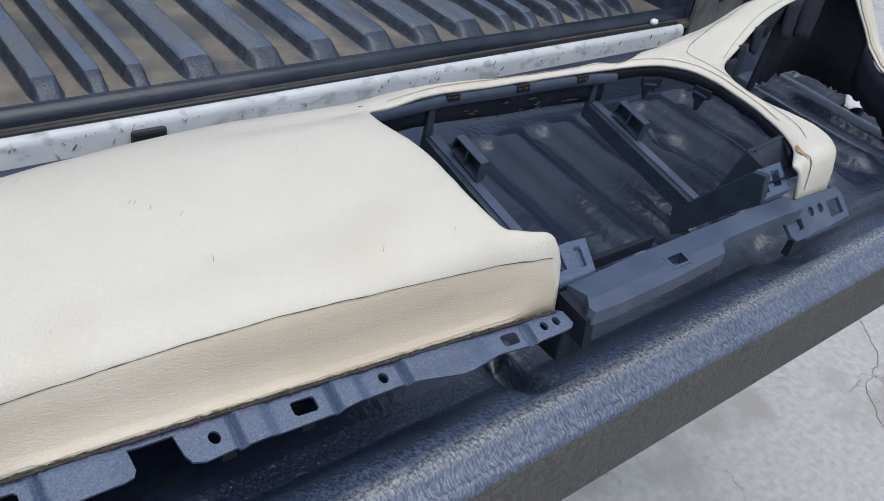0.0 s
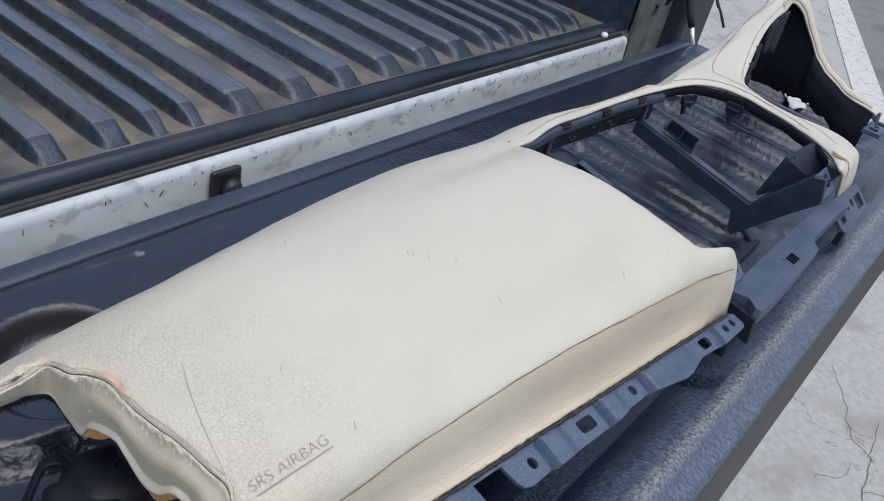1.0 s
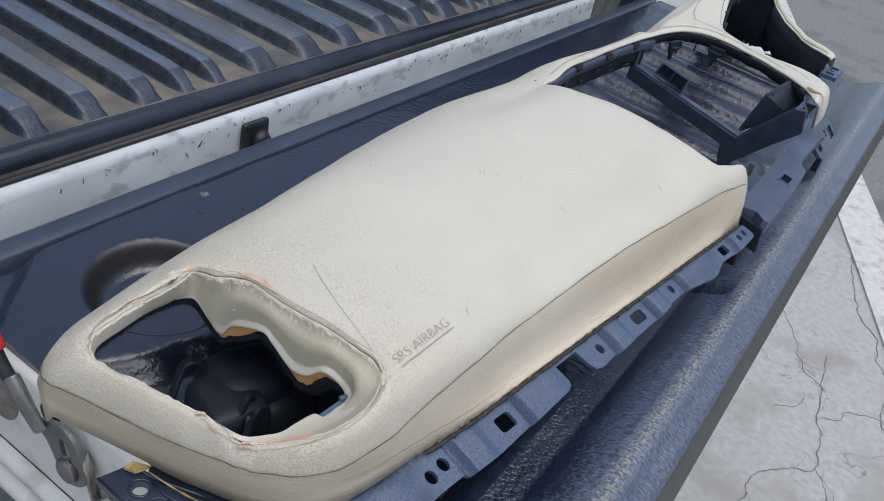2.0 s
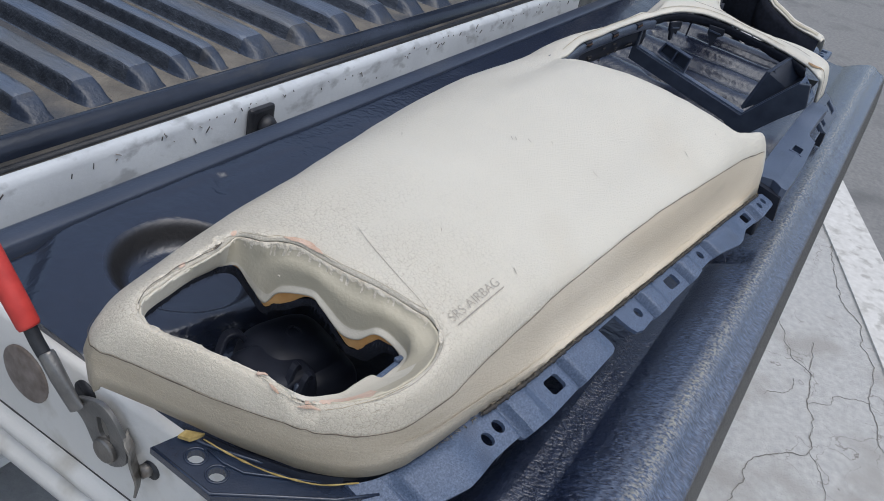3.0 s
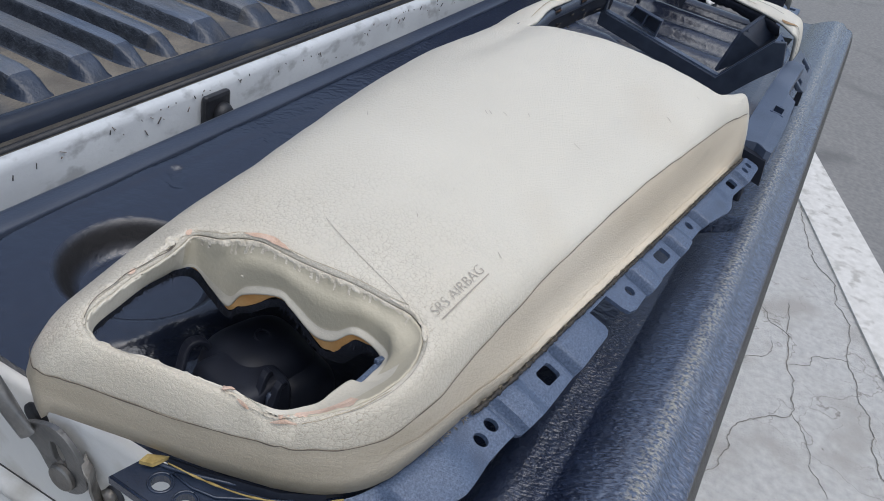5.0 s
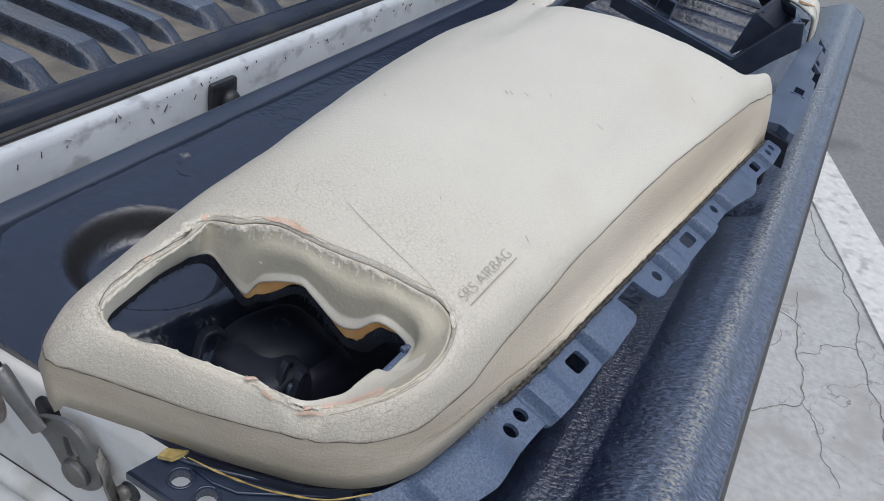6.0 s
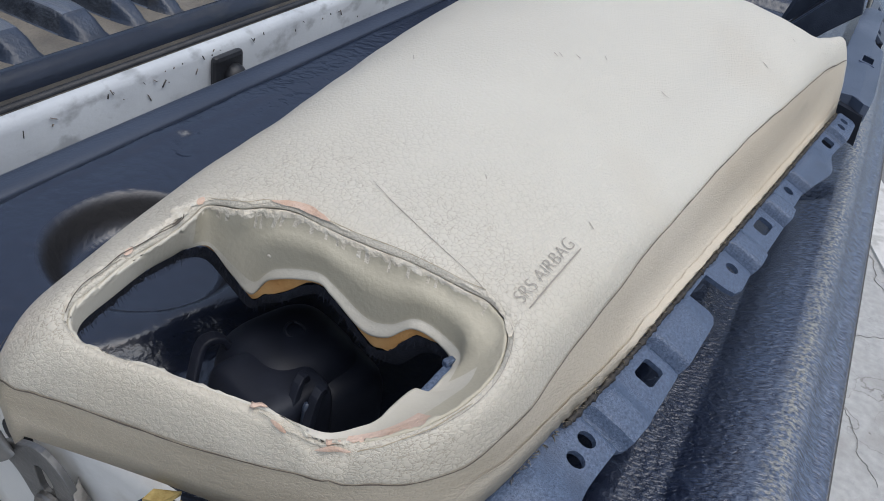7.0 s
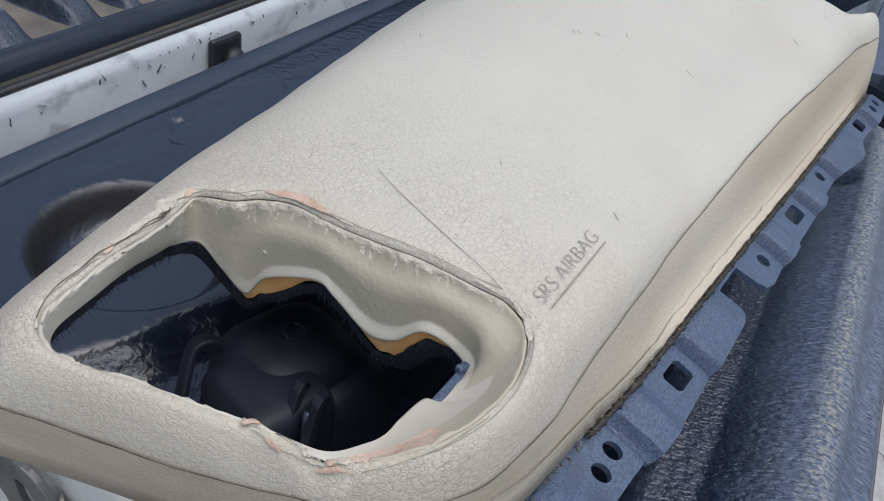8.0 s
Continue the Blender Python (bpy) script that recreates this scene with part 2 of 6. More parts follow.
def add_band(m, middle, half, colour, scale):
    """A worn streak that runs along x at y = middle, broken up by noise."""
    nt = m.node_tree
    n, l = nt.nodes, nt.links
    b = n["Principled BSDF"]
    old = b.inputs["Base Color"].links[0].from_socket
    co = n.new("ShaderNodeTexCoord")
    xyz = n.new("ShaderNodeSeparateXYZ")
    l.new(co.outputs["Object"], xyz.inputs["Vector"])
    off = n.new("ShaderNodeMath")
    off.operation, off.inputs[1].default_value = "SUBTRACT", middle
    l.new(xyz.outputs["Y"], off.inputs[0])
    size = n.new("ShaderNodeMath")
    size.operation = "ABSOLUTE"
    l.new(off.outputs["Value"], size.inputs[0])
    r = n.new("ShaderNodeMapRange")
    r.inputs["From Min"].default_value, r.inputs["From Max"].default_value = 0.0, half
    r.inputs["To Min"].default_value, r.inputs["To Max"].default_value = 1.0, 0.0
    l.new(size.outputs["Value"], r.inputs["Value"])
    ns = n.new("ShaderNodeTexNoise")
    ns.inputs["Scale"].default_value, ns.inputs["Detail"].default_value = scale, 8
    l.new(co.outputs["Object"], ns.inputs["Vector"])
    cut = n.new("ShaderNodeMapRange")
    cut.inputs["From Min"].default_value, cut.inputs["From Max"].default_value = 0.42, 0.6
    l.new(ns.outputs["Fac"], cut.inputs["Value"])
    mul = n.new("ShaderNodeMath")
    mul.operation = "MULTIPLY"
    l.new(r.outputs["Result"], mul.inputs[0])
    l.new(cut.outputs["Result"], mul.inputs[1])
    mix = n.new("ShaderNodeMixRGB")
    mix.inputs["Color2"].default_value = (*colour, 1)
    l.new(mul.outputs["Value"], mix.inputs["Fac"])
    l.new(old, mix.inputs["Color1"])
    l.new(mix.outputs["Color"], b.inputs["Base Color"])


def wrinkled(name, low, high, scale, stretch, deep, rough, wear=None, wear_scale=9, cut=(0.40, 0.62), spec=0.75, coat=0.5, inner=None):
    """Moulded plastic with drawn-out wrinkles whose crests are coloured paler than the furrows."""
    m = bpy.data.materials.new(name)
    m.use_nodes = True
    n, l = m.node_tree.nodes, m.node_tree.links
    b = n["Principled BSDF"]
    b.inputs["Roughness"].default_value, b.inputs["Specular IOR Level"].default_value = rough, spec
    b.inputs["Coat Weight"].default_value, b.inputs["Coat Roughness"].default_value = coat, 0.24
    co = n.new("ShaderNodeTexCoord")
    mp = n.new("ShaderNodeMapping")
    mp.inputs["Scale"].default_value = stretch
    l.new(co.outputs["Object"], mp.inputs["Vector"])
    t = n.new("ShaderNodeTexNoise")
    t.inputs["Scale"].default_value, t.inputs["Detail"].default_value, t.inputs["Distortion"].default_value = scale, 3, 0.25
    l.new(mp.outputs["Vector"], t.inputs["Vector"])
    h = n.new("ShaderNodeMapRange")
    h.inputs["From Min"].default_value, h.inputs["From Max"].default_value = cut
    l.new(t.outputs["Fac"], h.inputs["Value"])
    big = n.new("ShaderNodeTexNoise")
    big.inputs["Scale"].default_value, big.inputs["Detail"].default_value = wear_scale, 6
    l.new(co.outputs["Object"], big.inputs["Vector"])
    r = n.new("ShaderNodeMapRange")
    r.inputs["From Min"].default_value, r.inputs["From Max"].default_value = 0.42, 0.68
    l.new(big.outputs["Fac"], r.inputs["Value"])
    crest = n.new("ShaderNodeMixRGB")
    crest.inputs["Color1"].default_value, crest.inputs["Color2"].default_value = (*high, 1), (*(wear or high), 1)
    l.new(r.outputs["Result"], crest.inputs["Fac"])
    mix = n.new("ShaderNodeMixRGB")
    mix.inputs["Color1"].default_value = (*low, 1)
    l.new(h.outputs["Result"], mix.inputs["Fac"])
    l.new(crest.outputs["Color"], mix.inputs["Color2"])
    l.new(mix.outputs["Color"], b.inputs["Base Color"])
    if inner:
        # a second pair of tones past a ragged line, towards higher y
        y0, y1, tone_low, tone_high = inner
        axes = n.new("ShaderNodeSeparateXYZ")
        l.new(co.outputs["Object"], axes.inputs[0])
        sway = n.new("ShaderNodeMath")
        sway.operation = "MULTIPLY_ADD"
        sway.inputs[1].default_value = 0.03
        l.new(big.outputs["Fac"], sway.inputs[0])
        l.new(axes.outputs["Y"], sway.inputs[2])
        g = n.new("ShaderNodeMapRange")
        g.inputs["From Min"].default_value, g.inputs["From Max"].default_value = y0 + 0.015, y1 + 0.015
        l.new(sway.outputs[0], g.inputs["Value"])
        inner_tone = n.new("ShaderNodeMixRGB")
        inner_tone.inputs["Color1"].default_value, inner_tone.inputs["Color2"].default_value = (*tone_low, 1), (*tone_high, 1)
        l.new(h.outputs["Result"], inner_tone.inputs["Fac"])
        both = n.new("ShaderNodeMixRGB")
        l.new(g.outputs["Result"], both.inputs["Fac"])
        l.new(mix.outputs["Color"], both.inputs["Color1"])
        l.new(inner_tone.outputs["Color"], both.inputs["Color2"])
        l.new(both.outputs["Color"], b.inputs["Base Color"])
    bp = n.new("ShaderNodeBump")
    bp.inputs["Strength"].default_value, bp.inputs["Distance"].default_value = 1.0, deep
    l.new(h.outputs["Result"], bp.inputs["Height"])
    l.new(bp.outputs["Normal"], b.inputs["Normal"])
    return m


def add_grime(m, x0, x1, colour, scale):
    """Rubbed-in dirt in smeared patches that thins out along x from x1 to x0."""
    n, l = m.node_tree.nodes, m.node_tree.links
    b = n["Principled BSDF"]
    co = n.new("ShaderNodeTexCoord")
    axes = n.new("ShaderNodeSeparateXYZ")
    l.new(co.outputs["Object"], axes.inputs[0])
    g = n.new("ShaderNodeMapRange")
    for key, value in zip(("From Min", "From Max", "To Min", "To Max"), (x0, x1, -0.25, 0.25)):
        g.inputs[key].default_value = value
    l.new(axes.outputs["X"], g.inputs["Value"])
    flat = n.new("ShaderNodeMapping")
    flat.inputs["Scale"].default_value = (0.6, 0.6, 2.4)
    l.new(co.outputs["Object"], flat.inputs["Vector"])
    ns = n.new("ShaderNodeTexNoise")
    ns.inputs["Scale"].default_value, ns.inputs["Detail"].default_value = scale, 7
    l.new(flat.outputs[0], ns.inputs["Vector"])
    both = n.new("ShaderNodeMath")
    l.new(g.outputs["Result"], both.inputs[0])
    l.new(ns.outputs["Fac"], both.inputs[1])
    cut = n.new("ShaderNodeMapRange")
    for key, value in zip(("From Min", "From Max", "To Max"), (0.42, 0.85, 0.9)):
        cut.inputs[key].default_value = value
    l.new(both.outputs[0], cut.inputs["Value"])
    mix = n.new("ShaderNodeMixRGB")
    mix.inputs["Color2"].default_value = (*colour, 1)
    l.new(cut.outputs["Result"], mix.inputs["Fac"])
    l.new(b.inputs["Base Color"].links[0].from_socket, mix.inputs["Color1"])
    l.new(mix.outputs["Color"], b.inputs["Base Color"])


add_grime(WALL_LEATHER, -0.02, -0.13, (0.335, 0.290, 0.215), 26)


def add_recess_shade(m, places, colour):
    """Recess wall's shade painted as dark, dull rings: centre, then the radii at which it begins, is full, wanes and
    ends.
    """
    n, l = m.node_tree.nodes, m.node_tree.links
    b = n["Principled BSDF"]
    co = n.new("ShaderNodeTexCoord")
    axes, flat = n.new("ShaderNodeSeparateXYZ"), n.new("ShaderNodeCombineXYZ")
    l.new(co.outputs["Object"], axes.inputs[0])
    l.new(axes.outputs["X"], flat.inputs["X"])
    l.new(axes.outputs["Y"], flat.inputs["Y"])
    total = None
    for x, y, r0, r1, r2, r3 in places:
        d = n.new("ShaderNodeVectorMath")
        d.operation = "DISTANCE"
        d.inputs[1].default_value = (x, y, 0)
        l.new(flat.outputs[0], d.inputs[0])
        masks = []
        for lo, hi, a, c in ((r0, r1, 0.0, 1.0), (r2, r3, 1.0, 0.0)):
            g = n.new("ShaderNodeMapRange")
            g.interpolation_type = "SMOOTHSTEP"
            for key, value in zip(("From Min", "From Max", "To Min", "To Max"), (lo, hi, a, c)):
                g.inputs[key].default_value = value
            l.new(d.outputs["Value"], g.inputs["Value"])
            masks.append(g)
        both = n.new("ShaderNodeMath")
        both.operation = "MULTIPLY"
        l.new(masks[0].outputs["Result"], both.inputs[0])
        l.new(masks[1].outputs["Result"], both.inputs[1])
        if total:
            add = n.new("ShaderNodeMath")
            add.operation = "MAXIMUM"
            l.new(total.outputs[0], add.inputs[0])
            l.new(both.outputs[0], add.inputs[1])
            both = add
        total = both
    mix = n.new("ShaderNodeMixRGB")
    mix.inputs["Color2"].default_value = (*colour, 1)
    l.new(total.outputs[0], mix.inputs["Fac"])
    l.new(b.inputs["Base Color"].links[0].from_socket, mix.inputs["Color1"])
    l.new(mix.outputs["Color"], b.inputs["Base Color"])
    for key, dull in (("Roughness", 0.7), ("Specular IOR Level", 0.25), ("Coat Weight", 0.0)):
        g = n.new("ShaderNodeMapRange")
        g.inputs["To Min"].default_value, g.inputs["To Max"].default_value = b.inputs[key].default_value, dull
        l.new(total.outputs[0], g.inputs["Value"])
        l.new(g.outputs["Result"], b.inputs[key])


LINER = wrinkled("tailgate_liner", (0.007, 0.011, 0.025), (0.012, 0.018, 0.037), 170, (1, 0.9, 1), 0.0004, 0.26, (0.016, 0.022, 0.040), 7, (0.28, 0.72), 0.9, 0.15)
# the shaded wall of the round recess, put into the liner's colour
add_recess_shade(LINER, ((-0.012, 0.549, 0.036, 0.043, 0.046, 0.053),), (0.014, 0.014, 0.0155))
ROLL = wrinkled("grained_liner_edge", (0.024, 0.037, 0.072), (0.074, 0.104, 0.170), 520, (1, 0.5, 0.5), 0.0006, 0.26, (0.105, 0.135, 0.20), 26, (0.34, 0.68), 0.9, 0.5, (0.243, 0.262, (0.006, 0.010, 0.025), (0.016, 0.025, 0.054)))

add_band(ROLL, 0.2285, 0.009, (0.24, 0.235, 0.205), 420)
add_cracks(CONCRETE, 2.6, 0.006, (0.17, 0.16, 0.145), 0.46)
add_cracks(CONCRETE, 7.5, 0.010, (0.21, 0.20, 0.185), 0.56)
ASPHALT = material("grey_asphalt", (0.15, 0.15, 0.15), (0.21, 0.208, 0.2), 0.9, 60, 0.7, 300, spots=(0.12, 0.12, 0.12), spot_scale=3, spot_cut=0.6)
ROADPAINT = material("worn_white_line", (0.48, 0.47, 0.445), (0.60, 0.59, 0.565), 0.75, 40, 0.4, 200, spots=(0.36, 0.35, 0.325), spot_scale=24, spot_cut=0.60, deep=0.001)


# ---- building helpers ----
def smooth(a, b, x):
    t = min(1.0, max(0.0, (x - a) / (b - a)))
    return t * t * (3 - 2 * t)


def ramp_of(pts, x):
    """Piecewise linear value through (x, value) pairs."""
    if x <= pts[0][0]:
        return pts[0][1]
    for (a, p), (b, q) in zip(pts, pts[1:]):
        if x <= b:
            return p + (q - p) * (x - a) / (b - a)
    return pts[-1][1]


def spline(ctrl, step=0.004, closed=False):
    """Points about step apart on a Catmull-Rom curve through ctrl."""
    c = [Vector(p) for p in ctrl]
    n = len(c)
    out = []
    for i in range(n if closed else n - 1):
        p0 = c[i - 1] if closed or i else c[0] * 2 - c[1]
        p1, p2 = c[i], c[(i + 1) % n]
        p3 = c[(i + 2) % n] if closed or i + 2 < n else c[-1] * 2 - c[-2]
        k = max(1, round((p2 - p1).length / step))
        for j in range(k):
            t = j / k
            out.append(0.5 * ((2 * p1) + (p2 - p0) * t + (2 * p0 - 5 * p1 + 4 * p2 - p3) * t * t + (3 * p1 - p0 - 3 * p2 + p3) * t ** 3))
    if not closed:
        out.append(c[-1])
    return out


def thing(name, at, label, category, group="", kind=""):
    ob = new(name)
    ob.location = at
    ob.empty_display_size = 0.05
    return tagged(ob, label, category, group, kind)


def attach(ob, parent, label=""):
    if parent is not None:
        ob.parent = parent
        if parent.parent is None:
            ob.matrix_parent_inverse = Matrix.Translation(-parent.location)
    if label:
        ob["label"] = label
    return ob


def part(name, bm, mat, parent=None, label="", soft=True):
    me = bpy.data.meshes.new(name)
    bmesh.ops.recalc_face_normals(bm, faces=bm.faces)
    bm.to_mesh(me)
    bm.free()
    me.materials.append(mat)
    if soft:
        for p in me.polygons:
            p.use_smooth = True
    return attach(new(name, me), parent, label)


def sharp(ob, angle=35):
    """Flat shading across edges steeper than angle."""
    ob.data.set_sharp_from_angle(angle=radians(angle))
    return ob


def bevelled(ob, width, segments=2):
    m = ob.modifiers.new("bevel", "BEVEL")
    m.width, m.segments, m.limit_method, m.angle_limit = width, segments, "ANGLE", radians(35)
    return ob


def box(bm, lo, hi, taper=0.0):
    """A box; taper draws its top in on all sides."""
    (x0, y0, z0), (x1, y1, z1) = lo, hi
    t = taper
    v = [bm.verts.new(p) for p in ((x0, y0, z0), (x1, y0, z0), (x1, y1, z0), (x0, y1, z0), (x0 + t, y0 + t, z1), (x1 - t, y0 + t, z1), (x1 - t, y1 - t, z1), (x0 + t, y1 - t, z1))]
    for f in ((0, 3, 2, 1), (4, 5, 6, 7), (0, 1, 5, 4), (1, 2, 6, 5), (2, 3, 7, 6), (3, 0, 4, 7)):
        bm.faces.new([v[i] for i in f])
    return bm


def beam(bm, a, b, width, height, up=(0, 0, 1)):
    """A straight bar from a to b; its top face's middle line runs through a and b."""
    a, b, up = Vector(a), Vector(b), Vector(up)
    d = (b - a).normalized()
    s = d.cross(up).normalized() * width / 2
    u = s.cross(d).normalized() * height
    v = [bm.verts.new(p) for p in (a - s, a + s, a + s - u, a - s - u, b - s, b + s, b + s - u, b - s - u)]
    for f in ((0, 1, 2, 3), (7, 6, 5, 4), (0, 4, 5, 1), (1, 5, 6, 2), (2, 6, 7, 3), (3, 7, 4, 0)):
        bm.faces.new([v[i] for i in f])
    return bm


def tube(bm, pts, radius, sides=8):
    """A round bar along pts."""
    pts = [Vector(p) for p in pts]
    rings = []
    side = None
    for i, p in enumerate(pts):
        d = (pts[min(i + 1, len(pts) - 1)] - pts[max(i - 1, 0)]).normalized()
        if side is None:
            side = d.orthogonal().normalized()
        side = (side - d * side.dot(d)).normalized()
        w = d.cross(side)
        r = radius[i] if isinstance(radius, (list, tuple)) else radius
        rings.append([bm.verts.new(p + (side * math.cos(a) + w * math.sin(a)) * r) for a in [k * math.tau / sides for k in range(sides)]])
    for q, r in zip(rings, rings[1:]):
        for k in range(sides):
            bm.faces.new((q[k], q[(k + 1) % sides], r[(k + 1) % sides], r[k]))
    bm.faces.new(rings[0][::-1])
    bm.faces.new(rings[-1])
    return bm


def sweep(bm, section, xs):
    """A section of (y, z) points drawn along x."""
    rows = [[bm.verts.new((x, y, z)) for y, z in section] for x in xs]
    for p, q in zip(rows, rows[1:]):
        for k in range(len(section) - 1):
            bm.faces.new((p[k], q[k], q[k + 1], p[k + 1]))
    return bm


def field(bm, xs, ys, height):
    """A sheet over a grid with the height given by height(x, y)."""
    rows = [[bm.verts.new((x, y, height(x, y))) for y in ys] for x in xs]
    for p, q in zip(rows, rows[1:]):
        for k in range(len(ys) - 1):
            bm.faces.new((p[k], q[k], q[k + 1], p[k + 1]))
    return bm


def steps(a, b, n):
    return [a + (b - a) * i / n for i in range(n + 1)]


def within(p, loop):
    """Whether the plan point p lies inside a closed outline."""
    hit = False
    for a, b in zip(loop, loop[1:] + loop[:1]):
        if (a[1] > p[1]) != (b[1] > p[1]) and p[0] < a[0] + (p[1] - a[1]) / (b[1] - a[1]) * (b[0] - a[0]):
            hit = not hit
    return hit


def filled(outline, holes=(), inner=()):
    """Triangles of a plan outline with holes: points, faces, and how many of the points lie on edges."""
    pts, edges = [], []
    for loop in (outline, *holes):
        s = len(pts)
        pts += [Vector(p[:2]) for p in loop]
        edges += [(s + i, s + (i + 1) % len(loop)) for i in range(len(loop))]
    rim = len(pts)
    pts += [Vector(p[:2]) for p in inner]
    v, _, f, _, _, _ = mathutils.geometry.delaunay_2d_cdt(pts, edges, [], 0, 1e-6)

    keep = []
    for t in f:
        c = sum((v[i] for i in t), Vector((0, 0))) / len(t)
        if within(c, list(outline)) and not any(within(c, list(h)) for h in holes):
            keep.append(t)
    return v, keep


def plate(bm, outline, holes, put, thick, inner=()):
    """A flat plate with holes, laid out in (u, v); put(u, v, w) gives the place, w being the depth below its face."""
    v, faces = filled(outline, holes, inner)
    up = [bm.verts.new(put(p[0], p[1], 0.0)) for p in v]
    low = [bm.verts.new(put(p[0], p[1], thick)) for p in v]
    count = {}
    for t in faces:
        bm.faces.new([up[i] for i in t])
        bm.faces.new([low[i] for i in reversed(t)])
        for a, b in zip(t, t[1:] + t[:1]):
            count[(a, b)] = 1
    for a, b in count:
        if (b, a) not in count:
            bm.faces.new((up[b], up[a], low[a], low[b]))
    return bm


def ribbon(bm, pts, across, width, thick):
    """A bent flat strap along pts, width wide in the direction across."""
    pts = [Vector(p) for p in pts]
    across = Vector(across).normalized() * width / 2
    rows = []
    for i, p in enumerate(pts):
        t = (pts[min(i + 1, len(pts) - 1)] - pts[max(i - 1, 0)]).normalized()
        nrm = t.cross(across).normalized() * thick / 2
        rows.append([bm.verts.new(q) for q in (p - across + nrm, p + across + nrm, p + across - nrm, p - across - nrm)])
    for p, q in zip(rows, rows[1:]):
        for k in range(4):
            bm.faces.new((p[k], p[(k + 1) % 4], q[(k + 1) % 4], q[k]))
    bm.faces.new(rows[0][::-1])
    bm.faces.new(rows[-1])
    return bm


def rect(u0, v0, u1, v1):
    return [(u0, v0), (u1, v0), (u1, v1), (u0, v1)]


def ring(u, v, ru, rv=None, n=14):
    return [(u + ru * math.cos(k * math.tau / n), v + (rv or ru) * math.sin(k * math.tau / n)) for k in range(n)]


def lump(bm, at, size, turn=0.0, power=3.0, n=18, m=12):
    """A rounded block: a superellipsoid."""
    rows = []
    for i in range(m + 1):
        a = -math.pi / 2 + math.pi * i / m
        row = []
        for j in range(n):
            b = math.tau * j / n
            def e(v):
                return math.copysign(abs(v) ** (2 / power), v)
            p = Vector((size[0] * e(math.cos(a)) * e(math.cos(b)), size[1] * e(math.cos(a)) * e(math.sin(b)), size[2] * e(math.sin(a))))
            p.rotate(Euler((0, 0, turn)))
            row.append(bm.verts.new(Vector(at) + p))
        rows.append(row)
    for p, q in zip(rows, rows[1:]):
        for k in range(n):
            bm.faces.new((p[k], p[(k + 1) % n], q[(k + 1) % n], q[k]))
    bmesh.ops.remove_doubles(bm, verts=bm.verts, dist=1e-5)
    return bm


# ---- ground ----
bm = bmesh.new()
box(bm, (-40, -40, -0.3), (40, 40, 0.0))
ground = tagged(part("ground", bm, CONCRETE, soft=False), "pale cracked concrete paving beside the truck", "ground", kind="structure")
LINE_AT, LINE_DIR = Vector((2.37, 0.113, 0)), Vector((math.cos(radians(20.5)), math.sin(radians(20.5)), 0))
LINE_SIDE = Vector((LINE_DIR.y, -LINE_DIR.x, 0))


def strip_on_ground(name, near, far, z, mat, label, category, a=-12.0, b=30.0, n=120, wob=0.006):
    bm = bmesh.new()
    rows = []
    for i in range(n + 1):
        p = LINE_AT + LINE_DIR * (a + (b - a) * i / n)
        k = [near + wob * noise.noise((i * 0.9, 1, 0)), far + wob * noise.noise((i * 0.7, 5, 0))]
        rows.append([bm.verts.new((p + LINE_SIDE * d) + Vector((0, 0, z))) for d in k])
    for p, q in zip(rows, rows[1:]):
        bm.faces.new((p[0], q[0], q[1], p[1]))
    ob = part(name, bm, mat, soft=False)
    m = ob.modifiers.new("thickness", "SOLIDIFY")
    m.thickness, m.offset = z + 0.002, -1
    return tagged(ob, label, category, kind="structure")


strip_on_ground("road", 0.10, 30.0, 0.004, ASPHALT, "grey asphalt road surface past the painted line", "road")
strip_on_ground("road_line", 0.0, 0.16, 0.007, ROADPAINT, "worn white painted line on the ground", "road line")


def ground_crack(ctrl, width):
    """A real groove's dark mouth: a thin uneven strip that wanders along ctrl."""
    bm = bmesh.new()
    pts = spline([(*p, 0.0) for p in ctrl], 0.006)
    rows = []
    for i, p in enumerate(pts):
        t = (pts[min(i + 1, len(pts) - 1)] - pts[max(i - 1, 0)]).normalized()
        side = Vector((-t.y, t.x, 0))
        c = p + side * (0.010 * noise.noise((i * 0.16, ctrl[0][0] * 9, 0)) + 0.004 * noise.noise((i * 0.6, 4, ctrl[0][1] * 9)))
        w = width * 0.5 * (0.25 + 1.3 * abs(noise.noise((i * 0.35, 7, ctrl[0][0] * 5)))) * min(1, i / 6 + 0.2, (len(pts) - 1 - i) / 6 + 0.2)
        rows.append([bm.verts.new(c + side * w + Vector((0, 0, 0.0015))), bm.verts.new(c + Vector((0, 0, 0.0005))), bm.verts.new(c - side * w + Vector((0, 0, 0.0015)))])
    for p, q in zip(rows, rows[1:]):
        for k in (0, 1):
            bm.faces.new((p[k], q[k], q[k + 1], p[k + 1]))
    return part("crack", bm, CRACK, ground)


